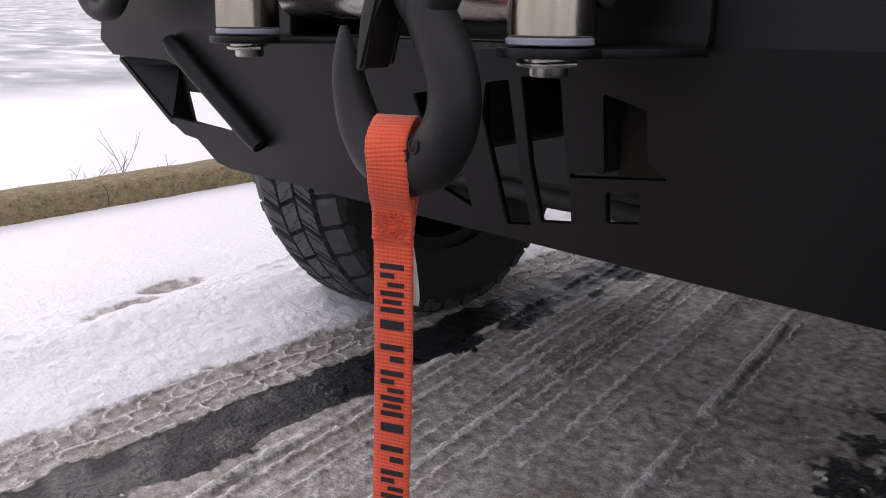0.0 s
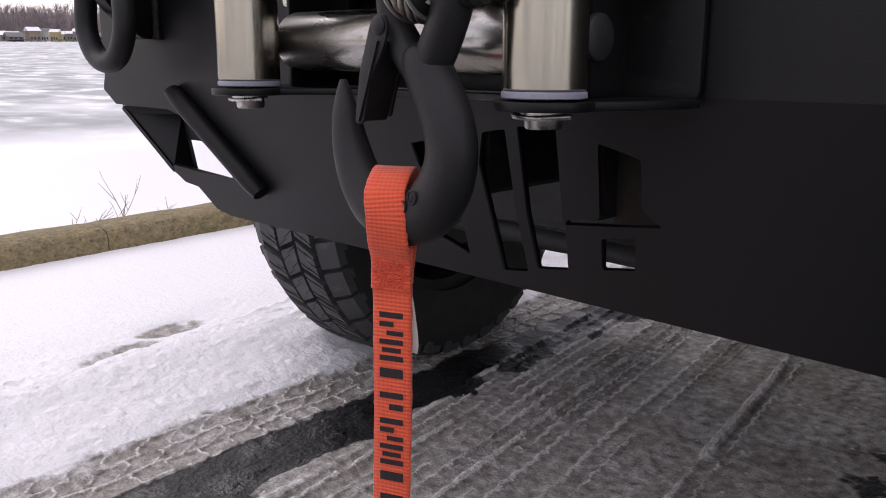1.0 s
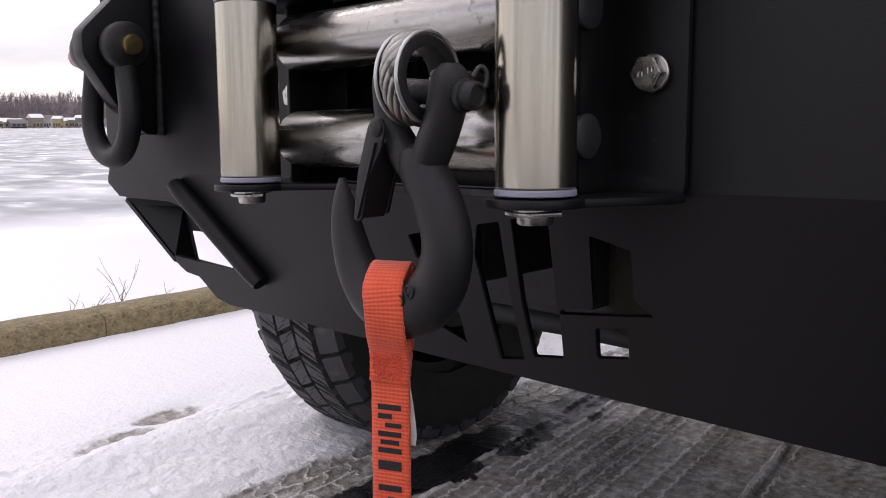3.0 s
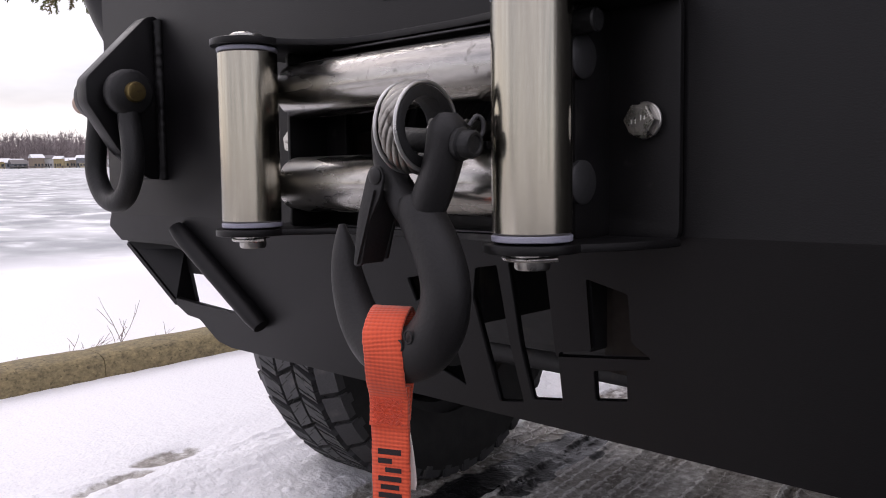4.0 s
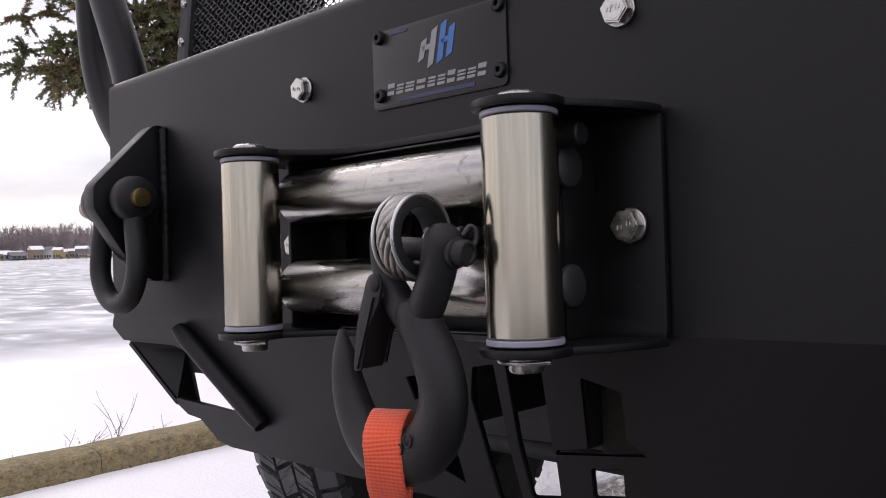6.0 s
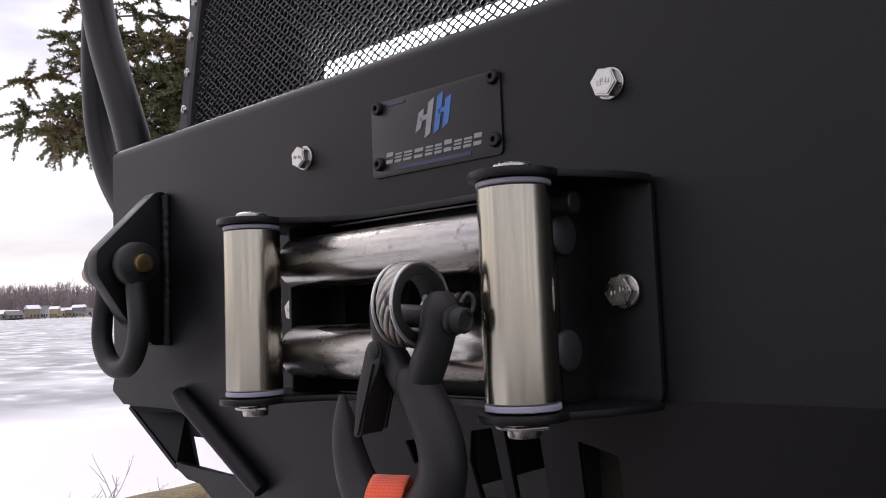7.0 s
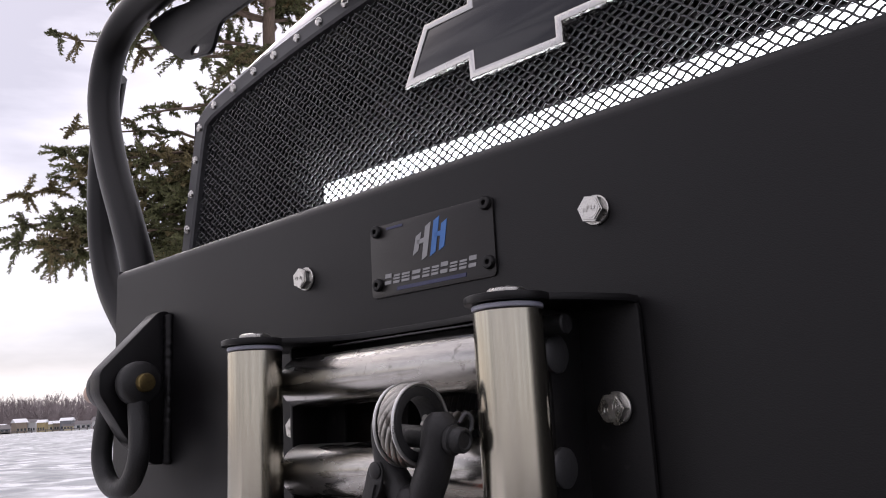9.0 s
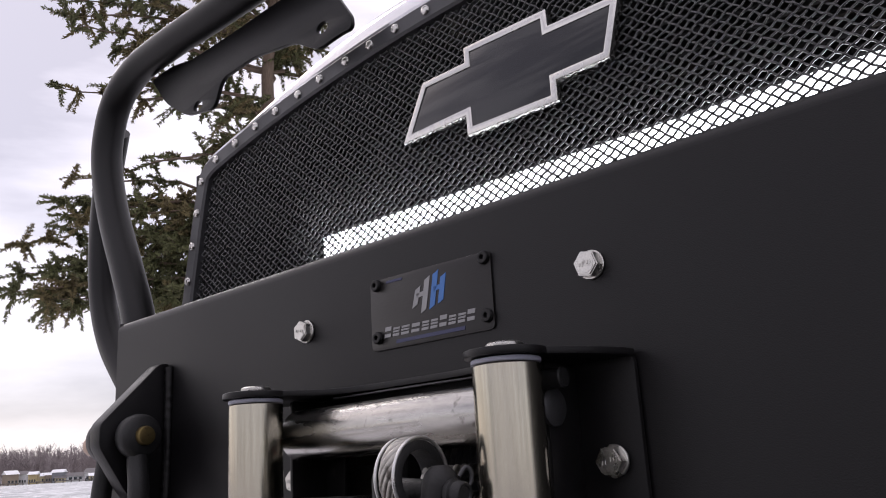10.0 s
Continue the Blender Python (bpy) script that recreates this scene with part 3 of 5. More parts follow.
    for name, values in (("ice", ice), ("ridge", ridge), ("snow", snow), ("wet", wet), ("lake", lake * np.ones_like(X))):
        me.attributes.new(name, "FLOAT", "POINT").data.foreach_set("value", np.ascontiguousarray(values, dtype=np.float32).ravel())
    me.materials.append(GROUND)
    return tagged(new("ground", me), "snowy parking ground with icy tyre ruts, running out to a frozen lake", "ground", kind="structure")


build_ground()

# ---- front bumper ----
bumper = thing("front_bumper", (0, 0.05, -0.205), "matte black steel winch bumper with lettered cut-outs, bolted to a pickup", "bumper")
SLOPE = radians(12)
BEND = -0.062
LOWER = Matrix(((1, 0, 0, 0), (0, -math.sin(SLOPE), -math.cos(SLOPE), 0), (0, math.cos(SLOPE), -math.sin(SLOPE), BEND), (0, 0, 0, 1)))


def low(*pts):
    """Points of the sloping lower face, given by x and height."""
    return [(x, (z - BEND) / math.cos(SLOPE)) for x, z in pts]


def build_bumper():
    window = rounded([(-0.118, -0.050), (0.118, -0.050), (0.118, 0.072), (-0.118, 0.072)], 0.01)
    # the top edge climbs slightly from one end to the other
    rise = lambda x: 0.0135 * (x + 0.545)
    face = [(-0.545, BEND), (0.545, BEND), (0.545, 0.2075 + rise(0.545)), (-0.545, 0.2075)]
    part("front_plate", plate(face, [window], 0.006, frame_xz(0.0), 0.0), BLACK, bumper, "flat matte black face plate")
    # rolled top edge and shelf
    prof = [(0.0, 0.2075)] + [(0.012 - 0.012 * math.cos(a), 0.2075 + 0.012 * math.sin(a)) for a in [radians(d) for d in range(0, 91, 10)]] + [(0.20, 0.2195), (0.20, 0.2135), (0.012, 0.2135), (0.006, 0.2075)]
    b = bmesh.new()
    ends = []
    for x in (-0.545, 0.545):
        ends.append([b.verts.new((x, y, z + rise(x))) for y, z in prof])
    n = len(prof)
    for k in range(n):
        q = (k + 1) % n
        b.faces.new((ends[0][k], ends[0][q], ends[1][q], ends[1][k]))
    b.faces.new(ends[0][::-1])
    b.faces.new(ends[1])
    bmesh.ops.recalc_face_normals(b, faces=b.faces[:])
    part("top_shelf", b, BLACK, bumper, "rolled top edge and shelf", 40)
    # lower face with its cut-outs
    half = [(-0.545, BEND), (-0.552, -0.070), (-0.556, -0.077), (-0.536, -0.093), (-0.422, -0.0947), (-0.396, -0.101), (-0.368, -0.1255), (-0.327, -0.1575), (-0.3275, -0.161), (-0.333, -0.1635), (-0.4406, -0.1570), (-0.4445, -0.1625), (-0.4234, -0.1746), (-0.399, -0.1772), (-0.3713, -0.199), (-0.348, -0.2035)]
    outline = low(*half) + low((0.350, -0.2155), (0.366, -0.210), (0.545, -0.10), (0.545, BEND))
    cuts = [
        [(0.0495, -0.086), (0.0826, -0.086), (0.0816, -0.1539), (0.159, -0.1455), (0.145, -0.1353), (0.146, -0.1019), (0.115, -0.0937), (0.1122, -0.1455), (0.0845, -0.1500), (0.0834, -0.1578), (0.0825, -0.1882), (0.0546, -0.1919), (0.050, -0.150)],
        [(0.1107, -0.1831), (0.137, -0.1792), (0.1391, -0.1557), (0.1123, -0.1598)],
        [(0.0216, -0.1992), (0.0462, -0.1957), (0.0405, -0.150), (0.0385, -0.0888), (0.0169, -0.0922), (0.010, -0.117), (0.0149, -0.1518)],
        [(-0.0411, -0.1807), (-0.0148, -0.1626), (-0.0106, -0.1915)],
        [(-0.0587, -0.1053), (-0.0422, -0.1023), (-0.040, -0.118), (-0.0529, -0.1254)],
    ]
    part("lower_plate", plate(outline, [rounded(low(*c), 0.002, 3) for c in cuts], 0.006, LOWER, 0.0), BLACK, bumper, "sloping lower plate with cut-out shapes")
    # swept-back ends and closing plates behind the light opening
    for s in (-1, 1):
        m = Matrix.Translation((s * 0.545, 0.0015, 0)) @ Matrix.Rotation(s * radians(48), 4, "Z")
        wing = plate([(0, BEND), (s * 0.30, -0.02), (s * 0.30, 0.2), (s * 0.012, 0.2185), (0, 0.2185)], [], 0.006, m @ frame_xz(0.0), 0.0008)
        part("end_plate", wing, BLACK, bumper, "swept-back end plate")
    e1, e2 = Vector((-0.522, 0.0075, -0.0945)), Vector((-0.4406, 0.0208, -0.1605))
    e3, e4 = Vector((-0.437, 0.049, -0.167)), Vector((-0.453, 0.044, -0.0945))
    b = bmesh.new()
    thick = Vector((-0.003, 0, -0.004))
    vs = [b.verts.new(q) for q in (e1, e2, e3, e4, e1 + thick, e2 + thick, e3 + thick, e4 + thick)]
    for f in ((0, 1, 2, 3), (7, 6, 5, 4), (0, 4, 5, 1), (1, 5, 6, 2), (2, 6, 7, 3), (3, 7, 4, 0)):
        b.faces.new([vs[k] for k in f])
    bmesh.ops.recalc_face_normals(b, faces=b.faces[:])
    part("return_plate", b, BLACK, bumper, "plate closing the light opening's side")
    part("light_box_top", box(-0.52, -0.36, 0.006, 0.13, -0.094, -0.090), BLACK, bumper)
    part("light_box_back", box(-0.453, -0.34, 0.0430, 0.0470, -0.1305, -0.0942), BLACK, bumper)
    # raised bar beside the opening
    p0, p1 = LOWER @ Vector((-0.392, -0.010, 0.007)), LOWER @ Vector((-0.2715, -0.109, 0.007))
    pts = [p0.lerp(p1, k / 12) for k in range(13)]
    part("guard_bar", sweep(pts, [0.0066, 0.0084] + [0.0088] * 9 + [0.0086, 0.0072], 20, 1.25, LOWER.to_3x3() @ Vector((0, 0, 1))), BLACK, bumper, "raised welded bar beside the light opening", 50)
    # shackle mount: a thick tab across the face
    tab = rounded([(0.0, 0.152), (-0.013, 0.1505), (-0.082, 0.0805), (-0.082, 0.0570), (-0.050, 0.0085), (-0.018, -0.022), (0.0, -0.022)], 0.006, 4)
    tab_part = part("shackle_mount", plate(tab, [], 0.022, frame_yz(-0.420), 0.0012), BLACK, bumper, "thick welded shackle tab", 30)
    bead = [(-0.4165 + 0.0005 * math.sin(k * 1.9), -0.002, -0.022 + 0.0040 * k) for k in range(43)]
    part("weld_bead", sweep(bead, [0.0055 + 0.0007 * math.sin(k * 2.3) for k in range(43)], 10), BLACK, tab_part, "", 60)
    for x in (-0.1685, 0.1605):
        hex_bolt(bumper, x, 0.0, 0.151, turn=0.35 if x > 0 else 0.1)


build_bumper()


def build_badge():
    badge = thing("badge_plate", (0, -0.002, 0.117), "dark riveted metal badge plate with grey and blue slanted marks", "badge")
    part("backing", plate(rounded([(-0.072, 0.1175), (0.070, 0.1175), (0.070, 0.183), (-0.072, 0.183)], 0.005), [], 0.0018, frame_xz(-0.0019) @ Matrix.Translation((-0.003, 0, 0)), 0.0003), BADGE, badge, "brushed dark metal", 30)
    f = frame_xz(-0.0024) @ Matrix.Translation((-0.004, 0.002, 0))
    # slanted strokes, grey to one side and blue to the other
    for x0, w, z0, z1, mat, tilt in ((-0.0185, 0.0066, 0.147, 0.166, BADGE_GREY, 0.0045), (-0.0085, 0.0066, 0.141, 0.173, BADGE_GREY, 0.006), (0.0015, 0.0066, 0.143, 0.176, BADGE_BLUE, 0.006), (0.0115, 0.0066, 0.146, 0.172, BADGE_BLUE, 0.0045)):
        part("mark", plate([(x0, z0), (x0 + w, z0 + 0.003), (x0 + w + tilt, z1), (x0 + tilt, z1 - 0.003)], [], 0.0006, f, 0.0001), mat, badge)
    part("mark", plate([(-0.013, 0.1555), (-0.0045, 0.1565), (-0.0045, 0.1605), (-0.013, 0.1595)], [], 0.0006, f, 0.0001), BADGE_GREY, badge)
    part("mark", plate([(0.0075, 0.158), (0.0145, 0.159), (0.0145, 0.163), (0.0075, 0.162)], [], 0.0006, f, 0.0001), BADGE_BLUE, badge)
    x = -0.0545
    for k in range(10):
        w = 0.0098 if k not in (2, 3) else 0.0118
        h = 0.0095 if k in (0, 6, 9) else 0.0078
        lo = 0.1262
        s = 0.0016
        b = bmesh.new()
        for a, c in ((0.0, 0.30), (0.44, 0.64), (0.76, 1.0)) if k % 3 else ((0.0, 0.34), (0.60, 1.0)):
            plate([(x + s * a, lo + h * a), (x + w * 0.82 + s * a, lo + h * a), (x + w * 0.82 + s * c, lo + h * c), (x + s * c, lo + h * c)], [], 0.0006, f, 0.0001, b)
        part("bar", b, BADGE_GREY, badge)
        x += w * 1.055
    part("bar", plate([(-0.040, 0.1195), (0.040, 0.1195), (0.0405, 0.1228), (-0.0395, 0.1228)], [], 0.0006, f, 0.0001), BADGE_NAVY, badge, "navy printed line")
    part("bar", plate([(-0.050, 0.1755), (-0.030, 0.1755), (-0.0298, 0.1778), (-0.0498, 0.1778)], [], 0.0006, f, 0.0001), BADGE_NAVY, badge, "navy printed line")
    for x in (-0.066, 0.061):
        for z in (0.1292, 0.1778):
            rv = part("rivet", lathe([(0.0058, -0.0022), (0.0057, 0.0006), (0.0048, 0.0018), (0.0030, 0.0022), (0.0022, 0.0018), (0.0018, -0.0008), (0, -0.0008)], (x, -0.0038, z), (x, -1, z), 28), FRAME, badge, "black pop rivet", 40)


build_badge()


# ---- roller fairlead ----
def build_fairlead():
    fl = thing("roller_fairlead", (0, -0.03, -0.068), "black four-way roller fairlead with bright zinc steel rollers", "fairlead")
    win = rounded([(-0.112, -0.046), (0.112, -0.046), (0.112, 0.068), (-0.112, 0.068)], 0.006)
    part("back_plate", plate(rounded([(-0.1895, -0.066), (0.1895, -0.066), (0.1895, 0.0835), (-0.1895, 0.0835)], 0.010), [win], 0.005, frame_xz(-0.0065), 0.0008), FRAME, fl, "", 30)
    ry = -0.0845

    def flange():
        right = [(0.1895, -0.004), (0.1895, -0.020), (0.178, -0.050)]
        lobe = [(0.1375 + 0.0285 * math.cos(a), ry + 0.0285 * math.sin(a)) for a in [radians(20 - d) for d in range(0, 221, 12)]]
        inner = [(0.104, -0.066), (0.090, -0.048), (0.070, -0.038), (0.040, -0.034)]
        side = right + lobe + inner
        return side + [(-x, y) for x, y in side[::-1]]

    for z in (0.0845, -0.0625):
        part("flange", plate(flange(), [], 0.0052, frame_xy(z), 0.0009), FRAME, fl, "curved flange holding the rollers", 30)
    for s in (-1, 1):
        part("side_plate", plate(rounded([(-0.006, -0.0625), (-0.045, -0.0625), (-0.045, 0.079), (-0.006, 0.079)], 0.004), [], 0.004, frame_yz(0.139 * s + 0.002), 0.0006), FRAME, fl, "", 30)
        # upright roller with its bushes, pin head and cotter
        x = 0.1375 * s
        R = 0.0232
        r = part("vertical_roller", lathe([(0.012, -0.0572), (R - 0.0012, -0.0572), (R, -0.0560), (R, 0.0738), (R - 0.0012, 0.0750), (0.012, 0.0750)], (x, ry, 0), (x, ry, 1), 64), STEEL_V, fl, "brushed zinc steel roller with reflection streaks in its colour", 30)
        for z0, z1 in ((0.0751, 0.0785), (-0.0612, -0.0573)):
            part("bush", lathe([(0, z0), (R - 0.0003, z0), (R + 0.0004, z0 + 0.0006), (R + 0.0004, z1 - 0.0006), (R - 0.0003, z1), (0, z1)], (x, ry, 0), (x, ry, 1), 48), COLLAR, r, "blue-grey plastic bush", 30)
        part("pin_head", lathe([(0, 0.0845), (0.0125, 0.0845), (0.0130, 0.0852), (0.0128, 0.0885), (0.0112, 0.0898), (0, 0.0902)], (x, ry, 0), (x, ry, 1), 40), ZINC, fl, "zinc pin head", 40)
        nut = part("pin_end", lathe([(0, -0.0678), (0.0135, -0.0678), (0.0135, -0.0700), (0.0105, -0.0702), (0.0105, -0.0765), (0.0095, -0.0778), (0, -0.0778)], (x, ry, 0), (x, ry, 1), 40), ZINC, fl, "zinc pin end with cotter", 40)
        ct = spline([(x - 0.021, ry + 0.003, -0.0705), (x - 0.012, ry - 0.010, -0.0712), (x + 0.006, ry - 0.0118, -0.0712), (x + 0.021, ry - 0.004, -0.0702)], 6)
        part("cotter", sweep(ct, 0.0015, 10), ZINC, nut, "", 60)
    for z, y in ((0.0475, -0.041), (-0.0280, -0.041)):
        r = 0.0222
        part("horizontal_roller", lathe([(0.010, 0.0), (r - 0.0035, 0.0), (r - 0.001, 0.0012), (r, 0.004), (r, 0.264), (r - 0.001, 0.2668), (r - 0.0035, 0.268), (0.010, 0.268)], (-0.134, y, z), (1, y, z), 64), STEEL_H, fl, "scuffed bright steel roller", 40)
        for x, d in ((0.1412, 1), (-0.1412, -1)):
            part("pin_head", lathe([(0, 0), (0.0135, 0), (0.0135, 0.003), (0.0118, 0.0045), (0, 0.005)], (x, y, z), (x + d, y, z), 36), DULL if d > 0 else FRAME, fl, "", 40)
    part("spacer", rod((0.142, -0.050, 0.0660), (0.1600, -0.050, 0.0660), 0.0072), SHACKLE, fl, "", 40)
    part("wear_strip", box(-0.095, 0.095, -0.0335, -0.030, 0.0765, 0.0782, 0.0004, 1), DULL, fl, "bare metal edge")
    part("wear_strip", box(-0.090, 0.085, -0.0335, -0.030, -0.0622, -0.0606, 0.0004, 1), DULL, fl, "bare metal edge")
    hex_bolt(fl, 0.1695, -0.0115, 0.009, turn=0.5)
    hex_bolt(fl, -0.1693, -0.0115, 0.009, turn=0.2)


build_fairlead()

# winch drum in the dark behind the fairlead
winch = thing("winch_drum", (0, 0.09, -0.05), "dark cable winch drum behind the fairlead opening", "winch")
drum = bmesh.new()
for k in range(22):
    lathe([(0.030, 0), (0.0345, 0.001), (0.036, 0.0035), (0.0345, 0.006), (0.030, 0.007)], (-0.080 + 0.0073 * k, 0.10, 0.01), (1, 0.10, 0.01), 24, drum)
part("wound_cable", drum, UNDER, winch, "", 60)["kind"] = "stuff"
for x in (-0.092, 0.083):
    part("drum_flange", rod((x, 0.10, 0.01), (x + 0.008, 0.10, 0.01), 0.055), UNDER, winch, "", 40)


# ---- hook, cable and strap ----
HY = -0.118


def build_hook():
    hook = thing("winch_hook", (0.07, HY, -0.145), "forged black clevis hook with spring latch on the winch cable", "hook")
    path = spline([(0.0098, -0.053, 0.0022), (0.0104, -0.062, 0.0056), (0.0120, -0.074, 0.0092), (0.0155, -0.092, 0.0120), (0.0240, -0.112, 0.0142), (0.0390, -0.1275, 0.0160), (0.0590, -0.1325, 0.0172), (0.0790, -0.1275, 0.0176), (0.0930, -0.1140, 0.0170), (0.0995, -0.0975, 0.0158), (0.0990, -0.0815, 0.0154), (0.0930, -0.0655, 0.0152), (0.0855, -0.0530, 0.0150), (0.0800, -0.0430, 0.0146), (0.0775, -0.0355, 0.0120), (0.0768, -0.0320, 0.0060)], 8)
    body = sweep([(p[0], HY, p[1]) for p in path], [p[2] for p in path], 28, 0.90, (0, 1, 0))
    # the two ears of the clevis grow out of the neck
    for pts in ([(0.0820, -0.0540, 0.0080), (0.0855, -0.0440, 0.0104), (0.0905, -0.0335, 0.0112), (0.0965, -0.0215, 0.0110), (0.1005, -0.0100, 0.0112), (0.1030, 0.0010, 0.0114), (0.1035, 0.0075, 0.0096), (0.1036, 0.0125, 0.0052)], [(0.0800, -0.0520, 0.0090), (0.0715, -0.0420, 0.0102), (0.0640, -0.0325, 0.0098), (0.0570, -0.0215, 0.0090), (0.0535, -0.0100, 0.0086), (0.0525, 0.0040, 0.0086), (0.0522, 0.0100, 0.0072), (0.0522, 0.0140, 0.0040)]):
        pp = spline(pts, 6)
        sweep([(p[0], HY, p[1]) for p in pp], [p[2] for p in pp], 24, 1.08, (0, 1, 0), body)
    part("hook_body", body, HOOK, hook, "forged black hook with worn edges", 60)
    # raised forging marks on the bowl
    marks = bmesh.new()
    for k, (x, z, r) in enumerate(((0.0770, -0.1225, 0.0026), (0.0845, -0.1165, 0.0030))):
        ring = [(x + r * math.cos(a), HY - 0.0160, z + 1.25 * r * math.sin(a)) for a in [2 * math.pi * j / 16 for j in range(16)]]
        sweep(ring, 0.0007, 8, bm=marks, closed=True)
    part("forging_mark", marks, HOOK, hook, "", 60)
    pin = part("clevis_pin", rod((0.048, HY, 0.0008), (0.117, HY, -0.0050), 0.0072), SHACKLE, hook, "dark clevis pin", 40)
    part("pin_nut", lathe([(0, 0), (0.0088, 0), (0.0096, 0.001), (0.0096, 0.004), (0.0080, 0.0050), (0.0080, 0.0110), (0.0070, 0.0122), (0.0056, 0.0122), (0.0048, 0.0112), (0, 0.0112)], (0.1115, HY, -0.0050), (0.2115, HY, -0.0130), 12), SHACKLE, pin, "", 40)
    ct = spline([(0.1140, HY + 0.006, 0.005), (0.1165, HY + 0.010, 0.0105), (0.1185, HY + 0.013, 0.0075), (0.1180, HY + 0.013, 0.001), (0.1160, HY + 0.010, -0.003)], 8)
    part("cotter", sweep(ct, 0.0014, 10), DULL, pin, "bent dull cotter", 60)
    # latch: pivot, side cheek and web
    lat = plate(rounded([(0.0523, -0.022), (0.0560, -0.0165), (0.0640, -0.0165), (0.0668, -0.023), (0.0634, -0.034), (0.0524, -0.052), (0.0455, -0.0775), (0.0385, -0.0775), (0.0432, -0.048)], 0.003), [], 0.0022, frame_xz(HY - 0.0165), 0.0004)
    plate(rounded([(0.0583, -0.022), (0.0668, -0.022), (0.0634, -0.034), (0.0534, -0.052), (0.0465, -0.0745), (0.0420, -0.0745), (0.0457, -0.048)], 0.003), [], 0.0022, frame_xz(HY + 0.0040), 0.0004, lat)
    e1, e2 = Vector((0.0415, 0, -0.0765)), Vector((0.0580, 0, -0.0315))
    b = bmesh.new()
    t = Vector((0.0024, 0, 0.0005))
    vs = [b.verts.new(v) for v in [e + Vector((0, y, 0)) + o for o in (Vector(), t) for e, y in ((e1, HY - 0.0185), (e2, HY - 0.0185), (e2, HY + 0.0040), (e1, HY + 0.0040))]]
    for f in ((0, 1, 2, 3), (7, 6, 5, 4), (0, 4, 5, 1), (1, 5, 6, 2), (2, 6, 7, 3), (3, 7, 4, 0)):
        b.faces.new([vs[k] for k in f])
    bmesh.ops.recalc_face_normals(b, faces=b.faces[:])
    merge(b, lat)
    latch = part("latch", lat, HOOK, hook, "pressed steel safety latch", 30)
    part("latch_rivet", lathe([(0.0052, 0), (0.0052, 0.001), (0.004, 0.002), (0, 0.0024)], (0.0600, HY - 0.0165, -0.0225), (0.0600, -1, -0.0225), 28), HOOK, latch, "", 50)


build_hook()


def build_cable():
    rope = thing("winch_cable", (0.078, -0.05, -0.02), "twisted steel winch cable ending in a thimble eye", "cable")
    cx, cz, major = 0.0785, 0.0056, 0.0234
    for s in range(6):
        pts = []
        for k in range(121):
            f = 2 * math.pi * k / 120
            th = s * math.pi / 3 + 3 * f
            rr = major + 0.0018 * math.cos(th)
            pts.append((cx + 0.0043 * math.sin(th), HY + rr * math.sin(f), cz + rr * math.cos(f)))
        part("strand", sweep(pts, 0.0026, 10), CABLE, rope, "spiral-laid steel strand", 60)
    for x in (cx - 0.0082, cx + 0.0082):
        ring = [(x, HY + 0.0260 * math.sin(a), cz + 0.0260 * math.cos(a)) for a in [2 * math.pi * k / 64 for k in range(64)]]
        part("thimble_rim", sweep(ring, 0.00125, 10, closed=True), GALV, rope, "bright galvanised thimble rim", 60)
    part("thimble", lathe([(0.0235, -0.0088), (0.0243, -0.0082), (0.0192, -0.0072), (0.0188, 0.0), (0.0192, 0.0072), (0.0243, 0.0082), (0.0235, 0.0088), (0.0180, 0.0082), (0.0175, 0.0), (0.0180, -0.0082), (0.0235, -0.0088)], (cx, HY, cz), (1, HY, cz), 48), SHACKLE, rope, "", 50)
    for s in range(6):
        pts = []
        for k in range(60):
            f = k / 59
            y = HY + 0.016 + f * 0.19
            pts.append((cx - 0.05 * f + 0.0042 * math.cos(s * math.pi / 3 + 16 * f), y, cz + 0.004 * f + 0.0042 * math.sin(s * math.pi / 3 + 16 * f)))
        part("strand", sweep(pts, 0.0029, 8), CABLE, rope, "spiral-laid steel strand", 60)


build_cable()


def ribbon(path, width, thick, across, bm=None, uv_from=0.0):
    """A strap along path; across gives the direction of its width. UVs are in metres."""
    own = bmesh.new()
    layer = own.loops.layers.uv.new("weave")
    P = [Vector(p) for p in path]
    rows, length = [], [uv_from]
    for i, p in enumerate(P):
        t = (P[min(i + 1, len(P) - 1)] - P[max(i - 1, 0)]).normalized()
        a = Vector(across[i] if hasattr(across[0], "__len__") else across)
        a = (a - t * a.dot(t)).normalized()
        nrm = t.cross(a)
        ring = []
        for u, v in ((-0.5, -0.3), (-0.47, -0.5), (-0.25, -0.5), (0, -0.5), (0.25, -0.5), (0.47, -0.5), (0.5, -0.3), (0.5, 0.3), (0.47, 0.5), (0.25, 0.5), (0, 0.5), (-0.25, 0.5), (-0.47, 0.5), (-0.5, 0.3)):
            wobble = 1 + 0.012 * math.sin(i * 1.9 + u)
            ring.append((own.verts.new(p + a * (u * width * wobble) + nrm * (v * thick)), u * width))
        rows.append(ring)
        if i:
            length.append(length[-1] + (P[i] - P[i - 1]).length)
    n = len(rows[0])
    for i in range(len(rows) - 1):
        for k in range(n):
            q = (k + 1) % n
            f = own.faces.new((rows[i][k][0], rows[i][q][0], rows[i + 1][q][0], rows[i + 1][k][0]))
            for lp, (u, v) in zip(f.loops, ((rows[i][k][1], length[i]), (rows[i][q][1], length[i]), (rows[i + 1][q][1], length[i + 1]), (rows[i + 1][k][1], length[i + 1]))):
                lp[layer].uv = (u, v)
    own.faces.new([v for v, _ in rows[0]][::-1])
    own.faces.new([v for v, _ in rows[-1]])
    bmesh.ops.recalc_face_normals(own, faces=own.faces[:])
    return merge(own, bm)


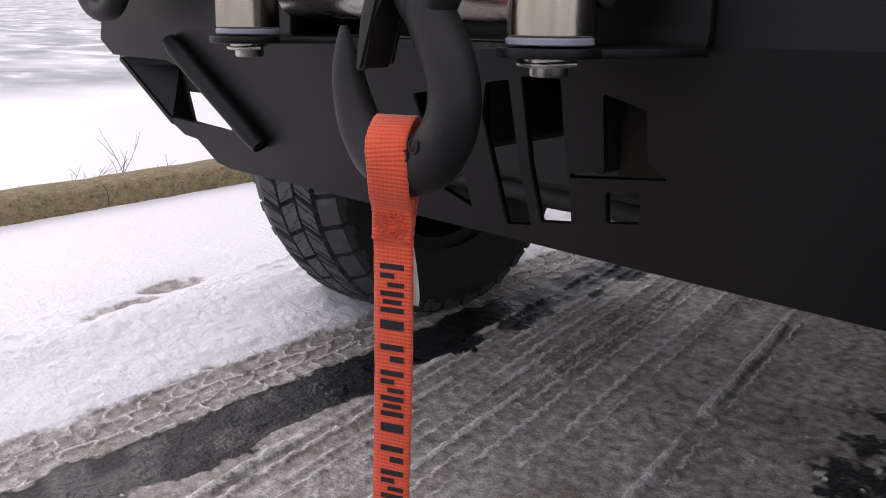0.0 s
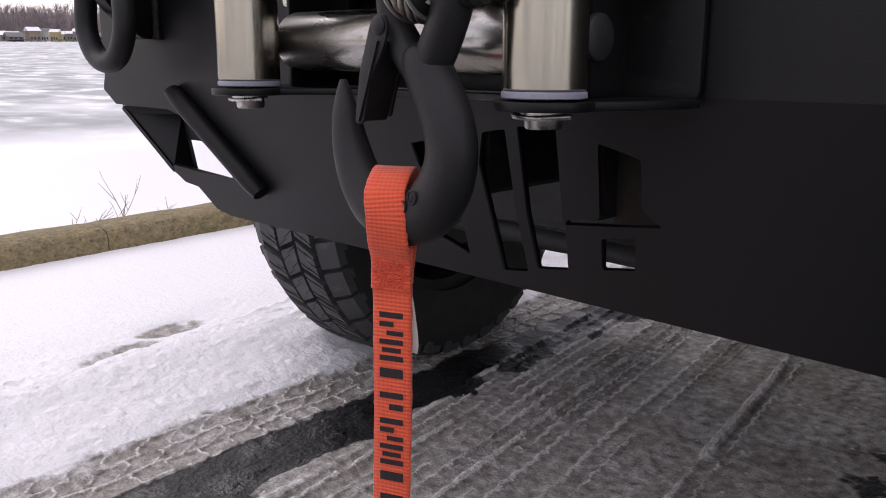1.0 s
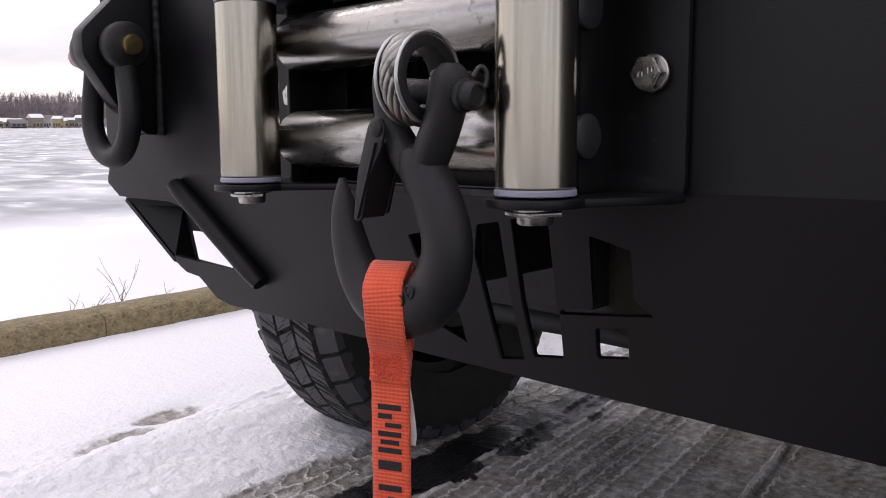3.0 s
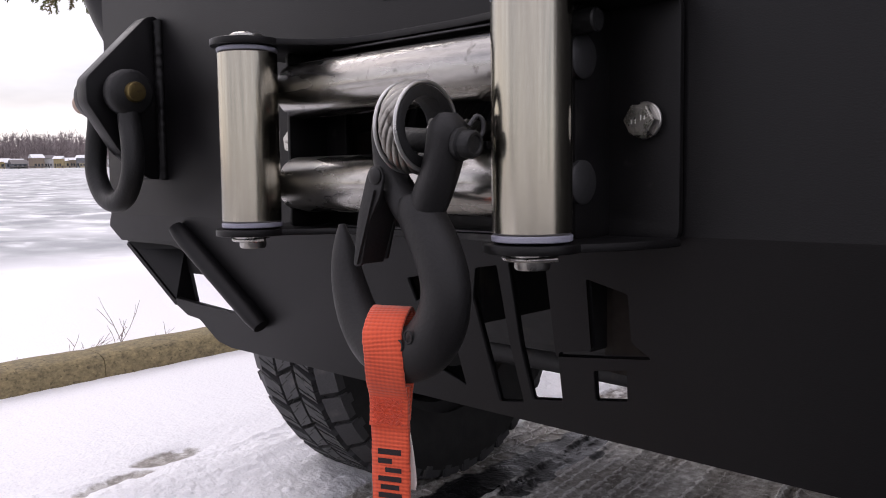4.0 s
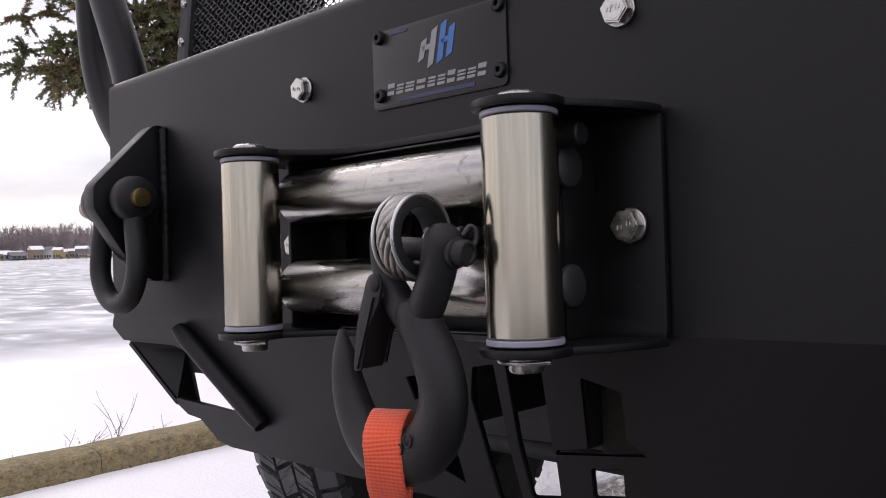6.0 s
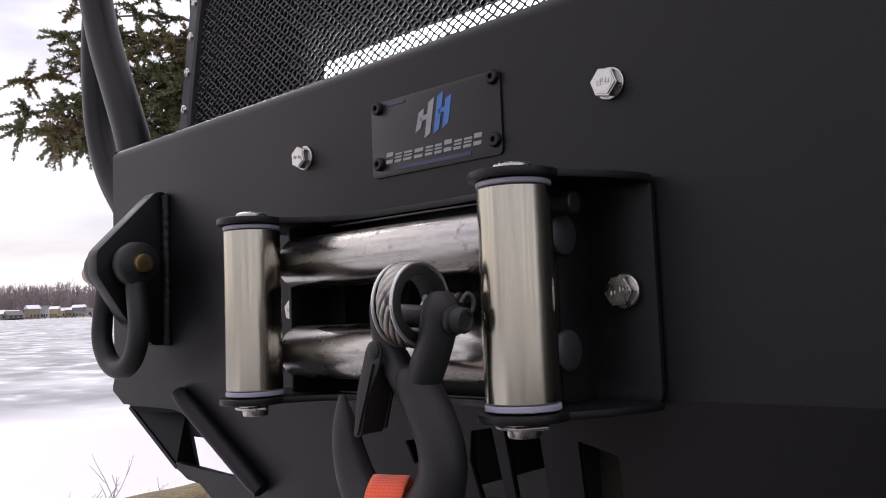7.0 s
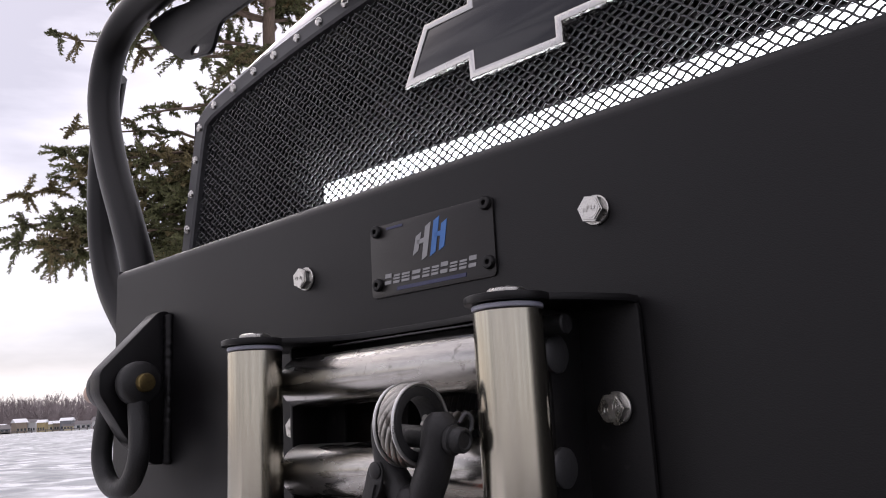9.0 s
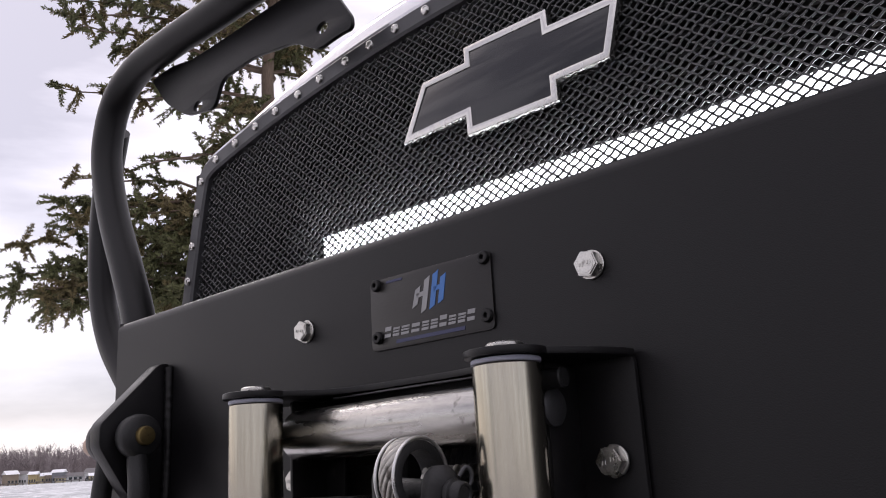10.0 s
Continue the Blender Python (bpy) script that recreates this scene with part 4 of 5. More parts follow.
def build_strap():
    strap = thing("pull_strap", (0.075, -0.14, -0.47), "orange-red woven pull strap looped through the hook", "strap")
    W = (math.cos(radians(22)), math.sin(radians(22)), 0)
    width = 0.0252
    N = Vector((W[1], -W[0], 0))          # towards the camera's side
    O = Vector((0.0562, HY, -0.0035))
    # loop over the bowl of the hook: distance along N, height, shift along the width
    loop = spline([(0.0060, -0.170, -0.0004), (-0.004, -0.158, -0.003), (-0.0185, -0.136, -0.006), (-0.0185, -0.116, -0.004), (-0.006, -0.1015, -0.002), (0.010, -0.1020, 0.001), (0.0205, -0.112, 0.0015), (0.0225, -0.126, 0.003), (0.0185, -0.142, 0.0022), (0.0130, -0.152, 0.0014), (0.0115, -0.160, 0.0010), (0.0115, -0.172, 0.0006)], 8)
    path = [O + N * p[0] + Vector(W) * p[2] + Vector((0, 0, p[1])) for p in loop]
    part("loop", ribbon(path, width, 0.0024, W), STRAP, strap, "", 60)
    hang = spline([(0.0085, -0.146, 0.0014), (0.0092, -0.160, 0.0010), (0.0090, -0.20, 0.0006), (0.0085, -0.26, 0.0000), (0.0085, -0.34, -0.0022), (0.0075, -0.40, -0.0030), (0.0070, -0.46, -0.0035)], 10)
    path = [O + N * p[0] + Vector(W) * p[2] + Vector((0, 0, p[1])) for p in hang]
    part("tail", ribbon(path, width * 0.985, 0.0042, W, uv_from=0.3), STRAP, strap, "doubled hanging webbing", 60)
    # stitched patch where the loop is closed
    st = bmesh.new()
    rng = random.Random(3)
    for k in range(220):
        u, z = rng.uniform(-0.0115, 0.0115), rng.uniform(-0.170, -0.148)
        a = rng.uniform(0.3, 1.2) * rng.choice((-1, 1))
        c = O + N * 0.0136 + Vector(W) * (0.0008 + u * 0.9) + Vector((0, 0, z))
        dv = Vector(W) * (0.0011 * math.cos(a)) + Vector((0, 0, 0.0008 * math.sin(a)))
        sweep([c - dv, c, c + dv], [0.0003, 0.0005, 0.0003], 6, bm=st)
    part("stitching", st, STRAP, strap, "", 60)
    # printed dark bars running down the strap
    z = -0.186
    kinds = (((0.0, 0.24, -1, 1), (0.40, 0.62, -1, 0.2), (0.78, 0.98, -0.4, 1)), ((0.0, 0.22, -1, 1), (0.36, 0.56, -0.8, 0.8), (0.70, 0.92, -1, 1)), ((0.10, 0.50, -1, 1),), ((0.0, 0.26, -1, 1), (0.50, 0.76, -0.2, 1)))
    for k in range(10):
        h = 0.0150
        f = bmesh.new()
        for a, c, u0, u1 in kinds[k % 4]:
            plate([(0.0078 * u0, z - h * c), (0.0078 * u1, z - h * c), (0.0078 * u1, z - h * a), (0.0078 * u0, z - h * a)], [], 0.0004, Matrix.Identity(4), 0.0001, f)
        m = Matrix(((W[0], 0, N.x, 0), (W[1], 0, N.y, 0), (0, 1, 0, 0), (0, 0, 0, 1)))
        c = O + N * (0.0090 + 0.0024) + Vector(W) * (0.0006 - 0.00012 * k)
        bmesh.ops.transform(f, matrix=Matrix.Translation(c) @ m, verts=f.verts)
        part("printed_mark", f, INK, strap, "dark printed bars")
        z -= h + 0.0022
    tg = spline([(0.004, -0.168, 0.0125), (0.003, -0.185, 0.0150), (0.002, -0.205, 0.0170), (0.001, -0.2135, 0.0160)], 6)
    path = [O + N * p[0] + Vector(W) * (p[2] - 0.0065) + Vector((0, 0, p[1])) for p in tg]
    part("care_label", ribbon(path, 0.008, 0.0006, W), TAG, strap, "white sewn care label", 60)


build_strap()


# ---- shackle ----
def build_shackle():
    sh = thing("bow_shackle", (-0.431, -0.045, -0.06), "black bow shackle hanging from the bumper tab on a brass-coloured pin", "shackle")
    py, pz, cx = -0.0465, 0.0665, -0.4345
    pts = spline([(cx + 0.033, py, pz), (cx + 0.034, py - 0.001, 0.040), (cx + 0.040, py - 0.002, 0.012), (cx + 0.040, py - 0.003, -0.015), (cx + 0.024, py - 0.003, -0.038), (cx, py - 0.003, -0.0455), (cx - 0.024, py - 0.003, -0.038), (cx - 0.040, py - 0.003, -0.015), (cx - 0.040, py - 0.002, 0.012), (cx - 0.034, py - 0.001, 0.040), (cx - 0.033, py, pz)], 8)
    bow = sweep(pts, 0.0112, 24)
    for s in (-1, 1):
        x = cx + 0.022 * s
        lathe([(0, 0), (0.020, 0), (0.0235, 0.003), (0.0245, 0.010), (0.0235, 0.019), (0.019, 0.023), (0, 0.023)], (x, py, pz), (x + s, py, pz), 40, bow)
    part("bow", bow, SHACKLE, sh, "black forged bow", 60)
    part("pin", lathe([(0, 0), (0.0085, 0), (0.0105, 0.002), (0.0105, 0.094), (0.0095, 0.0965), (0.0070, 0.0972), (0, 0.0960)], (cx - 0.045, py, pz), (1, py, pz), 36), PIN, sh, "brass-coloured zinc pin end", 40)
    part("pin_head", lathe([(0, 0), (0.010, 0), (0.0115, 0.002), (0.0115, 0.027), (0.010, 0.030), (0, 0.031)], (cx - 0.045, py, pz - 0.004), (-1, py, pz - 0.004), 32), ORANGE_PIN, sh, "tan painted pin head", 40)


build_shackle()


# ---- brush guard ----
def build_guard():
    g = thing("brush_guard", (-0.62, 0.07, 0.2195), "matte black tubular brush guard standing on the bumper", "brush guard")
    pts = spline([(-0.606, 0.068, 0.205), (-0.628, 0.07, 0.260), (-0.659, 0.07, 0.323), (-0.704, 0.07, 0.411), (-0.733, 0.07, 0.492), (-0.737, 0.07, 0.552), (-0.712, 0.07, 0.612), (-0.648, 0.07, 0.645), (-0.545, 0.07, 0.652), (-0.44, 0.07, 0.652), (-0.20, 0.07, 0.655), (0.2, 0.07, 0.655), (0.545, 0.07, 0.652), (0.648, 0.07, 0.645), (0.712, 0.07, 0.612), (0.737, 0.07, 0.552), (0.733, 0.07, 0.492), (0.704, 0.07, 0.411), (0.659, 0.07, 0.323), (0.628, 0.07, 0.260), (0.606, 0.068, 0.205)], 8)
    part("hoop", sweep(pts, 0.0235, 32), BLACK, g, "bent matte black tube", 60)
    for s in (-1, 1):
        leg = spline([(s * 0.80, 0.115, 0.600), (s * 0.872, 0.14, 0.530), (s * 0.900, 0.15, 0.470), (s * 0.899, 0.15, 0.400), (s * 0.885, 0.15, 0.320), (s * 0.848, 0.15, 0.245), (s * 0.78, 0.15, 0.17)], 8)
        part("side_leg", sweep(leg, 0.0225, 28), BLACK, g, "rear leg of the hoop", 60)
        outline = [(0.645, 0.630), (0.600, 0.575), (0.543, 0.536), (0.473, 0.523), (0.455, 0.562), (0.379, 0.567), (0.295, 0.554), (0.249, 0.525), (0.209, 0.530), (0.187, 0.529), (0.186, 0.545), (0.215, 0.590), (0.290, 0.628), (0.350, 0.627), (0.431, 0.6235), (0.531, 0.622), (0.585, 0.632)]
        outline = rounded([(s * x, z) for x, z in (outline if s > 0 else outline[::-1])][::-1], 0.014, 4)
        holes = [[(s * cx + 0.011 * math.cos(a), cz + 0.0075 * math.sin(a)) for a in [2 * math.pi * k / 20 for k in range(20)]] for cx, cz in ((0.5134, 0.541), (0.2393, 0.552))]
        br = part("lamp_bracket", plate(outline, holes, 0.006, frame_xz(0.09), 0.0008), BLACK, g, "flat lamp bracket with round holes", 30)
    part("foot_weld", lathe([(0.0235, 0), (0.029, 0.001), (0.027, 0.005), (0.0235, 0.009)], (-0.612, 0.068, 0.2190), (-0.63, 0.07, 0.3), 32), BLACK, g, "", 60)


build_guard()

# ---- grille with woven wire mesh ----
GY = 0.138
EDGE = [(-0.612, 0.150), (-0.600, 0.240), (-0.578, 0.360), (-0.560, 0.442), (-0.545, 0.462), (-0.505, 0.474), (-0.427, 0.4905), (-0.360, 0.502), (-0.295, 0.5115), (-0.220, 0.5205), (-0.144, 0.5275), (-0.07, 0.5315), (0, 0.533)]
EDGE = EDGE + [(-x, z) for x, z in EDGE[-2::-1]]


def inside(x, z):
    """Height of the grille's top edge over x, less the strip."""
    ax = abs(x)
    if ax > 0.56:
        return 0.15 + (0.606 - ax) / 0.046 * 0.29
    for (x0, z0), (x1, z1) in zip(EDGE, EDGE[1:]):
        if x0 <= -ax <= x1:
            return z0 + (z1 - z0) * ((-ax) - x0) / max(x1 - x0, 1e-9) - 0.012
    return 0.52


def build_grille():
    gr = thing("mesh_grille", (0, GY, 0.15), "black woven wire mesh grille with screwed edge strip", "grille")
    # crimped wires in two crossing families
    for fam, (ux, uz), (vx, vz) in ((1, (0.0071, 0.0048), (0.0058, -0.0050)), (-1, (0.0058, -0.0050), (0.0071, 0.0048))):
        b = bmesh.new()
        slope = uz / ux
        step_z = abs(vz - slope * vx)
        cell = math.hypot(ux, uz)
        for k in range(-80, 150):
            c = k * step_z
            run = []
            s0 = -0.62
            while s0 < 0.62:
                z = c + slope * s0
                if 0.17 < z < inside(s0, z) and abs(s0) < 0.60:
                    run.append((s0, z))
                elif len(run) > 3:
                    wire(b, run, fam, 0.00116, cell, slope, k)
                    run = []
                else:
                    run = []
                s0 += ux / 4
            if len(run) > 3:
                wire(b, run, fam, 0.00116, cell, slope, k)
        part("wire_mesh", b, MESH, gr, "gloss black crimped wires", 80)["kind"] = "stuff"
    # edge strip following the outline
    for (name, off, half, y0, y1, mat, label) in (("edge_strip", 0.0, 0.0125, GY - 0.010, GY + 0.004, TRIM, "black edge strip"), ("surround", -0.0178, 0.0040, GY - 0.002, GY + 0.060, SILVER, "silver painted grille surround"), ("inner_shell", -0.0050, 0.0040, GY + 0.006, GY + 0.165, UNDER, "dark inner shell")):
        path = spline(EDGE, 6)
        b = bmesh.new()
        prev = None
        for i, p in enumerate(path):
            t = Vector(path[min(i + 1, len(path) - 1)]) - Vector(path[max(i - 1, 0)])
            nrm = Vector((t.y, -t.x)).normalized()          # towards the inside of the grille
            ring = []
            for w, y in ((off - half, y1), (off - half, y0 + 0.003), (off - half * 0.75, y0), (off + half * 0.75, y0), (off + half, y0 + 0.003), (off + half, y1)):
                ring.append(b.verts.new((p[0] + nrm.x * w, y, p[1] + nrm.y * w)))
            if prev:
                for k in range(6):
                    b.faces.new((prev[k], prev[(k + 1) % 6], ring[(k + 1) % 6], ring[k]))
            prev = ring
        bmesh.ops.recalc_face_normals(b, faces=b.faces[:])
        part(name, b, mat, gr, label, 30)
    # button screws along the strip
    path = spline(EDGE, 12)
    total, last = 0.0, 0.0
    for a, c in zip(path, path[1:]):
        total += float(np.hypot(*(c - a)))
        if total - last > 0.0445 and c[1] > 0.2:
            last = total
            sc = bmesh.new()
            lathe([(0.0062, 0), (0.0062, 0.0012), (0.0050, 0.0030), (0.0030, 0.0040), (0, 0.0042)], (c[0], GY - 0.010, c[1]), (c[0], -1, c[1]), 20, sc)
            for j in range(4):
                box(-0.0008, 0.0008, 0.0024, 0.0056, 0.0022, 0.0036, 0.0003, 1, sc, Matrix.Translation((c[0], GY - 0.010, c[1])) @ Matrix.Rotation(radians(90), 4, "X") @ Matrix.Rotation(j * math.pi / 2 + 0.4, 4, "Z"))
            part("screw", sc, CHROME, gr, "bright button screw", 40)
    # dark back and pale deflector behind the mesh
    part("backing", box(-0.66, 0.66, 0.30, 0.31, 0.05, 0.56), UNDER, gr)
    for s in (-1, 1):
        part("side_wall", box(min(s * 0.585, s * 0.60), max(s * 0.585, s * 0.60), 0.145, 0.30, 0.10, 0.47), UNDER, gr)
    for k in range(9):
        z = 0.34 + 0.022 * k
        part("cooling_fin", box(-0.5, 0.5, 0.27, 0.295, z, z + 0.003), UNDER, gr)


def wire(b, run, fam, r, cell, slope, k):
    """One wire, bent over and under the wires that cross it."""
    u = Vector((1, 0, slope)).normalized()
    side = u.cross(Vector((0, 1, 0)))
    pts = []
    for x, z in run:
        ph = math.pi * (x * math.hypot(1, slope) / cell + k)
        pts.append(Vector((x, GY + fam * 0.0011 * math.cos(ph), z)) + side * ((0.00060 if fam > 0 else 0.00030) * math.sin(ph + 0.6)))
    rings = []
    for i, p in enumerate(pts):
        t = (pts[min(i + 1, len(pts) - 1)] - pts[max(i - 1, 0)]).normalized()
        a = t.cross(Vector((0, 1, 0))).normalized()
        c = t.cross(a)
        rings.append([b.verts.new(p + a * (r * math.cos(q * math.pi * 0.4)) + c * (r * math.sin(q * math.pi * 0.4))) for q in range(5)])
    for q0, q1 in zip(rings, rings[1:]):
        for q in range(5):
            j = (q + 1) % 5
            b.faces.new((q0[q], q0[j], q1[j], q1[q]))


build_grille()


def build_light_bar():
    lb = thing("led_light_bar", (0.05, 0.20, 0.23), "switched-on white LED light bar behind the mesh grille", "light bar")
    part("housing", box(-0.352, 0.485, 0.185, 0.235, 0.243, 0.328, 0.006, 2), UNDER, lb, "black finned housing")
    part("lens", box(-0.345, 0.475, 0.176, 0.184, 0.250, 0.3200, 0.003, 2), LED, lb, "glowing white lens")
    for x in (-0.30, 0.40):
        part("foot", box(x - 0.02, x + 0.02, 0.20, 0.30, 0.22, 0.245, 0.003), UNDER, lb)


build_light_bar()


def build_emblem():
    em = thing("grille_emblem", (0, GY - 0.012, 0.363), "gloss black cross-shaped emblem with satin metal rim on the mesh", "emblem")
    out = [(-0.144, 0.3755), (-0.050, 0.3795), (-0.0495, 0.3565), (0.068, 0.3565), (0.068, 0.3785), (0.129, 0.3795), (0.146, 0.4405), (0.064, 0.4405), (0.0635, 0.4600), (-0.0475, 0.4600), (-0.0475, 0.4420), (-0.110, 0.4410)]
    c = Vector((0.0, 0.411))

    def inset(d):
        res = []
        n = len(out)
        for i in range(n):
            p, a, q = Vector(out[i]), Vector(out[i - 1]), Vector(out[(i + 1) % n])
            d0, d1 = (p - a).normalized(), (q - p).normalized()
            n0, n1 = Vector((-d0.y, d0.x)), Vector((-d1.y, d1.x))
            k = n0 + n1
            res.append(tuple(p + k * (d / max(1 + n0.dot(n1), 0.3))))
        return res

    part("rim", plate(inset(0.0), [inset(0.0086)], 0.012, frame_xz(GY - 0.013), 0.0024), CHROME, em, "satin metal rim", 40)
    part("face", plate(inset(0.0080), [], 0.006, frame_xz(GY - 0.0115), 0.001), GLOSS, em, "gloss black face", 40)


build_emblem()


# ---- the pickup behind the bumper ----
def build_tyre(wheel, cx, cy, cz, R, half):
    prof = [(-half * 0.82, R * 0.60), (-half * 0.96, R * 0.70), (-half * 1.02, R * 0.82), (-half * 0.99, R * 0.90), (-half * 0.93, R * 0.935), (-half * 0.84, R * 0.955), (0, R * 0.962), (half * 0.84, R * 0.955), (half * 0.93, R * 0.935), (half * 0.99, R * 0.90), (half * 1.02, R * 0.82), (half * 0.96, R * 0.70), (half * 0.82, R * 0.60)]
    part("tyre", lathe([(r, x) for x, r in prof], (cx, cy, cz), (cx + 1, cy, cz), 96), GROOVE_SHADE, wheel, "black rubber tyre carcass, darkened for the shade between blocks", 40)
    # tread blocks: five rows of slanted blocks and shoulder lugs
    blocks = bmesh.new()
    n = 72
    for k in range(n):
        for j, (x0, x1, skew, r0) in enumerate(((-1.0, -0.645, 0.10, 0.985), (-0.62, -0.225, -0.30, 1.0), (-0.20, 0.20, 0.34, 1.0), (0.225, 0.62, -0.30, 1.0), (0.645, 1.0, 0.10, 0.985))):
            a0 = 2 * math.pi * (k + 0.37 * j) / n
            da = 2 * math.pi / n
            shift = 0.12 * da if k % 2 else -0.08 * da
            lo = []
            for rr, g in ((R * 0.945, 0.0), (R * r0, 0.02)):
                for x, fwd in ((x0 + g, -1), (x1 - g, -1), (x1 - g, 1), (x0 + g, 1)):
                    mid = (x - (x0 + x1) / 2) / (x1 - x0) * skew * 2
                    a = a0 + shift + da * (0.455 - g * 0.6) * fwd + mid * da
                    if j in (1, 3) and fwd > 0 and x == x1 - g:
                        a -= da * 0.22
                    rx = rr - (0.020 * R * abs(x) ** 3 if abs(x) > 0.7 else 0)
                    if abs(x) > 0.95:
                        rx -= 0.02 * R
                    lo.append(blocks.verts.new((cx + x * half * 0.99, cy - rx * math.cos(a), cz + rx * math.sin(a))))
            for f in ((0, 1, 2, 3), (7, 6, 5, 4), (0, 4, 5, 1), (1, 5, 6, 2), (2, 6, 7, 3), (3, 7, 4, 0)):
                blocks.faces.new([lo[i] for i in f])
            # shoulder lugs run down the side
            if j in (0, 4) and k % 2 == 0:
                s = -1 if j == 0 else 1
                lug = []
                for rr, o in ((R * 0.950, 0.975), (R * 0.885, 0.995)):
                    for a in (a0 - da * 0.32, a0 + da * 0.32):
                        for dx in (-0.020, 0.006):
                            lug.append(blocks.verts.new((cx + s * half * (o + dx), cy - rr * math.cos(a), cz + rr * math.sin(a))))
                for f in ((0, 1, 3, 2), (4, 6, 7, 5), (0, 4, 5, 1), (2, 3, 7, 6), (1, 5, 7, 3), (0, 2, 6, 4)):
                    blocks.faces.new([lug[i] for i in f])
    bmesh.ops.recalc_face_normals(blocks, faces=blocks.faces[:])
    # fine sipes: thin bars on the blocks, the slits' shade put in their dark colour
    sip = bmesh.new()
    for k in range(n):
        for j, x, o in ((1, -0.50, 0.0), (1, -0.34, 0.25), (2, -0.08, -0.2), (2, 0.08, 0.2), (3, 0.34, -0.25), (3, 0.50, 0.0)):
            a0 = 2 * math.pi * (k + 0.37 * j + o) / n
            m = Matrix.Translation((cx + x * half, cy, cz)) @ Matrix.Rotation(a0, 4, "X") @ Matrix.Translation((0, -R, 0)) @ Matrix.Rotation(0.5 if j % 2 else -0.6, 4, "Y")
            box(-half * 0.11, half * 0.11, -0.0007, 0.004, -0.0011, 0.0011, 0, 1, sip, m)
    part("tread", blocks, RUBBER, wheel, "angular all-terrain tread blocks")["kind"] = "stuff"
    part("sipe_pattern", sip, GROOVE_SHADE, wheel)["kind"] = "stuff"


def build_truck():
    tr = thing("pickup_truck", (0, 1.6, -0.77), "dark pickup truck parked on packed snow, seen at its nose", "pickup truck")
    # hood, fenders and underside
    hood = bmesh.new()
    rows = []
    for y, z, w in ((0.147, 0.556, 0.588), (0.150, 0.572, 0.592), (0.164, 0.594, 0.600), (0.20, 0.622, 0.625), (0.27, 0.650, 0.67), (0.45, 0.690, 0.74), (0.9, 0.735, 0.80), (1.6, 0.775, 0.82)):
        rows.append([hood.verts.new((w * u, y, z - (0.095 if y < 0.16 else 0.115) * abs(u) ** 2.5)) for u in np.linspace(-1, 1, 25)])
    for a, b in zip(rows, rows[1:]):
        for k in range(24):
            hood.faces.new((a[k], a[k + 1], b[k + 1], b[k]))
    bmesh.ops.recalc_face_normals(hood, faces=hood.faces[:])
    bmesh.ops.solidify(hood, geom=hood.faces[:], thickness=0.01)
    part("hood", hood, SILVER, tr, "silver painted hood", 40)
    for s in (-1, 1):
        x0, x1 = sorted((s * 0.66, s * 0.985))
        part("fender", box(x0, x1, 0.60, 2.3, 0.02, 0.55, 0.06, 4), SILVER, tr, "silver fender above the wheel", 40)
        part("inner_fender", box(min(s * 0.60, s * 0.70), max(s * 0.60, s * 0.70), 0.32, 2.2, -0.18, 0.50, 0.02), UNDER, tr)
        part("frame_rail", box(min(s * 0.36, s * 0.45), max(s * 0.36, s * 0.45), 0.03, 2.8, -0.055, 0.075, 0.012), RUST, tr, "dusty steel frame rail")
        part("frame_horn", box(min(s * 0.10, s * 0.17), max(s * 0.10, s * 0.17), 0.05, 0.42, -0.17, 0.02, 0.01), RUST, tr, "dusty mounting arm")
    part("cab", box(-0.95, 0.95, 1.7, 4.6, -0.20, 0.98, 0.10, 4), SILVER, tr, "silver cab far behind", 40)
    part("underbody", box(-0.66, 0.66, 0.42, 4.2, -0.175, -0.03, 0.03), UNDER, tr, "dark grimy underbody")
    part("radiator_support", box(-0.60, 0.60, 0.315, 0.36, -0.16, 0.48, 0.01), UNDER, tr)
    part("cross_member", rod((-0.5, 0.30, -0.085), (0.5, 0.30, -0.085), 0.035), RUST, tr, "dusty tubular cross member", 40)
    part("winch_tray", box(-0.33, 0.33, 0.012, 0.22, -0.070, -0.062, 0.003), UNDER, tr)
    part("tray_gusset", box(-0.004, 0.004, 0.03, 0.20, -0.14, -0.070, 0.002), UNDER, tr)
    part("tray_gusset", box(0.096, 0.104, 0.03, 0.20, -0.150, -0.070, 0.002), UNDER, tr)
    part("tray_gusset", box(0.170, 0.178, 0.03, 0.20, -0.175, -0.070, 0.002), UNDER, tr)
    part("sway_bar_mount", box(-0.60, 0.35, 0.46, 0.50, -0.265, -0.15, 0.012), UNDER, tr)
    part("front_axle", rod((-0.80, 1.03, -0.40), (0.80, 1.03, -0.40), 0.05), UNDER, tr, "", 40)
    b = lathe([(0, 0), (0.07, 0.01), (0.125, 0.06), (0.135, 0.11), (0.125, 0.16), (0.07, 0.21), (0, 0.22)], (-0.02, 1.03, -0.40), (1, 1.03, -0.40), 32)
    part("differential", b, UNDER, tr, "", 60)
    part("steering_link", rod((-0.78, 0.80, -0.36), (0.78, 0.80, -0.40), 0.018), UNDER, tr, "", 40)
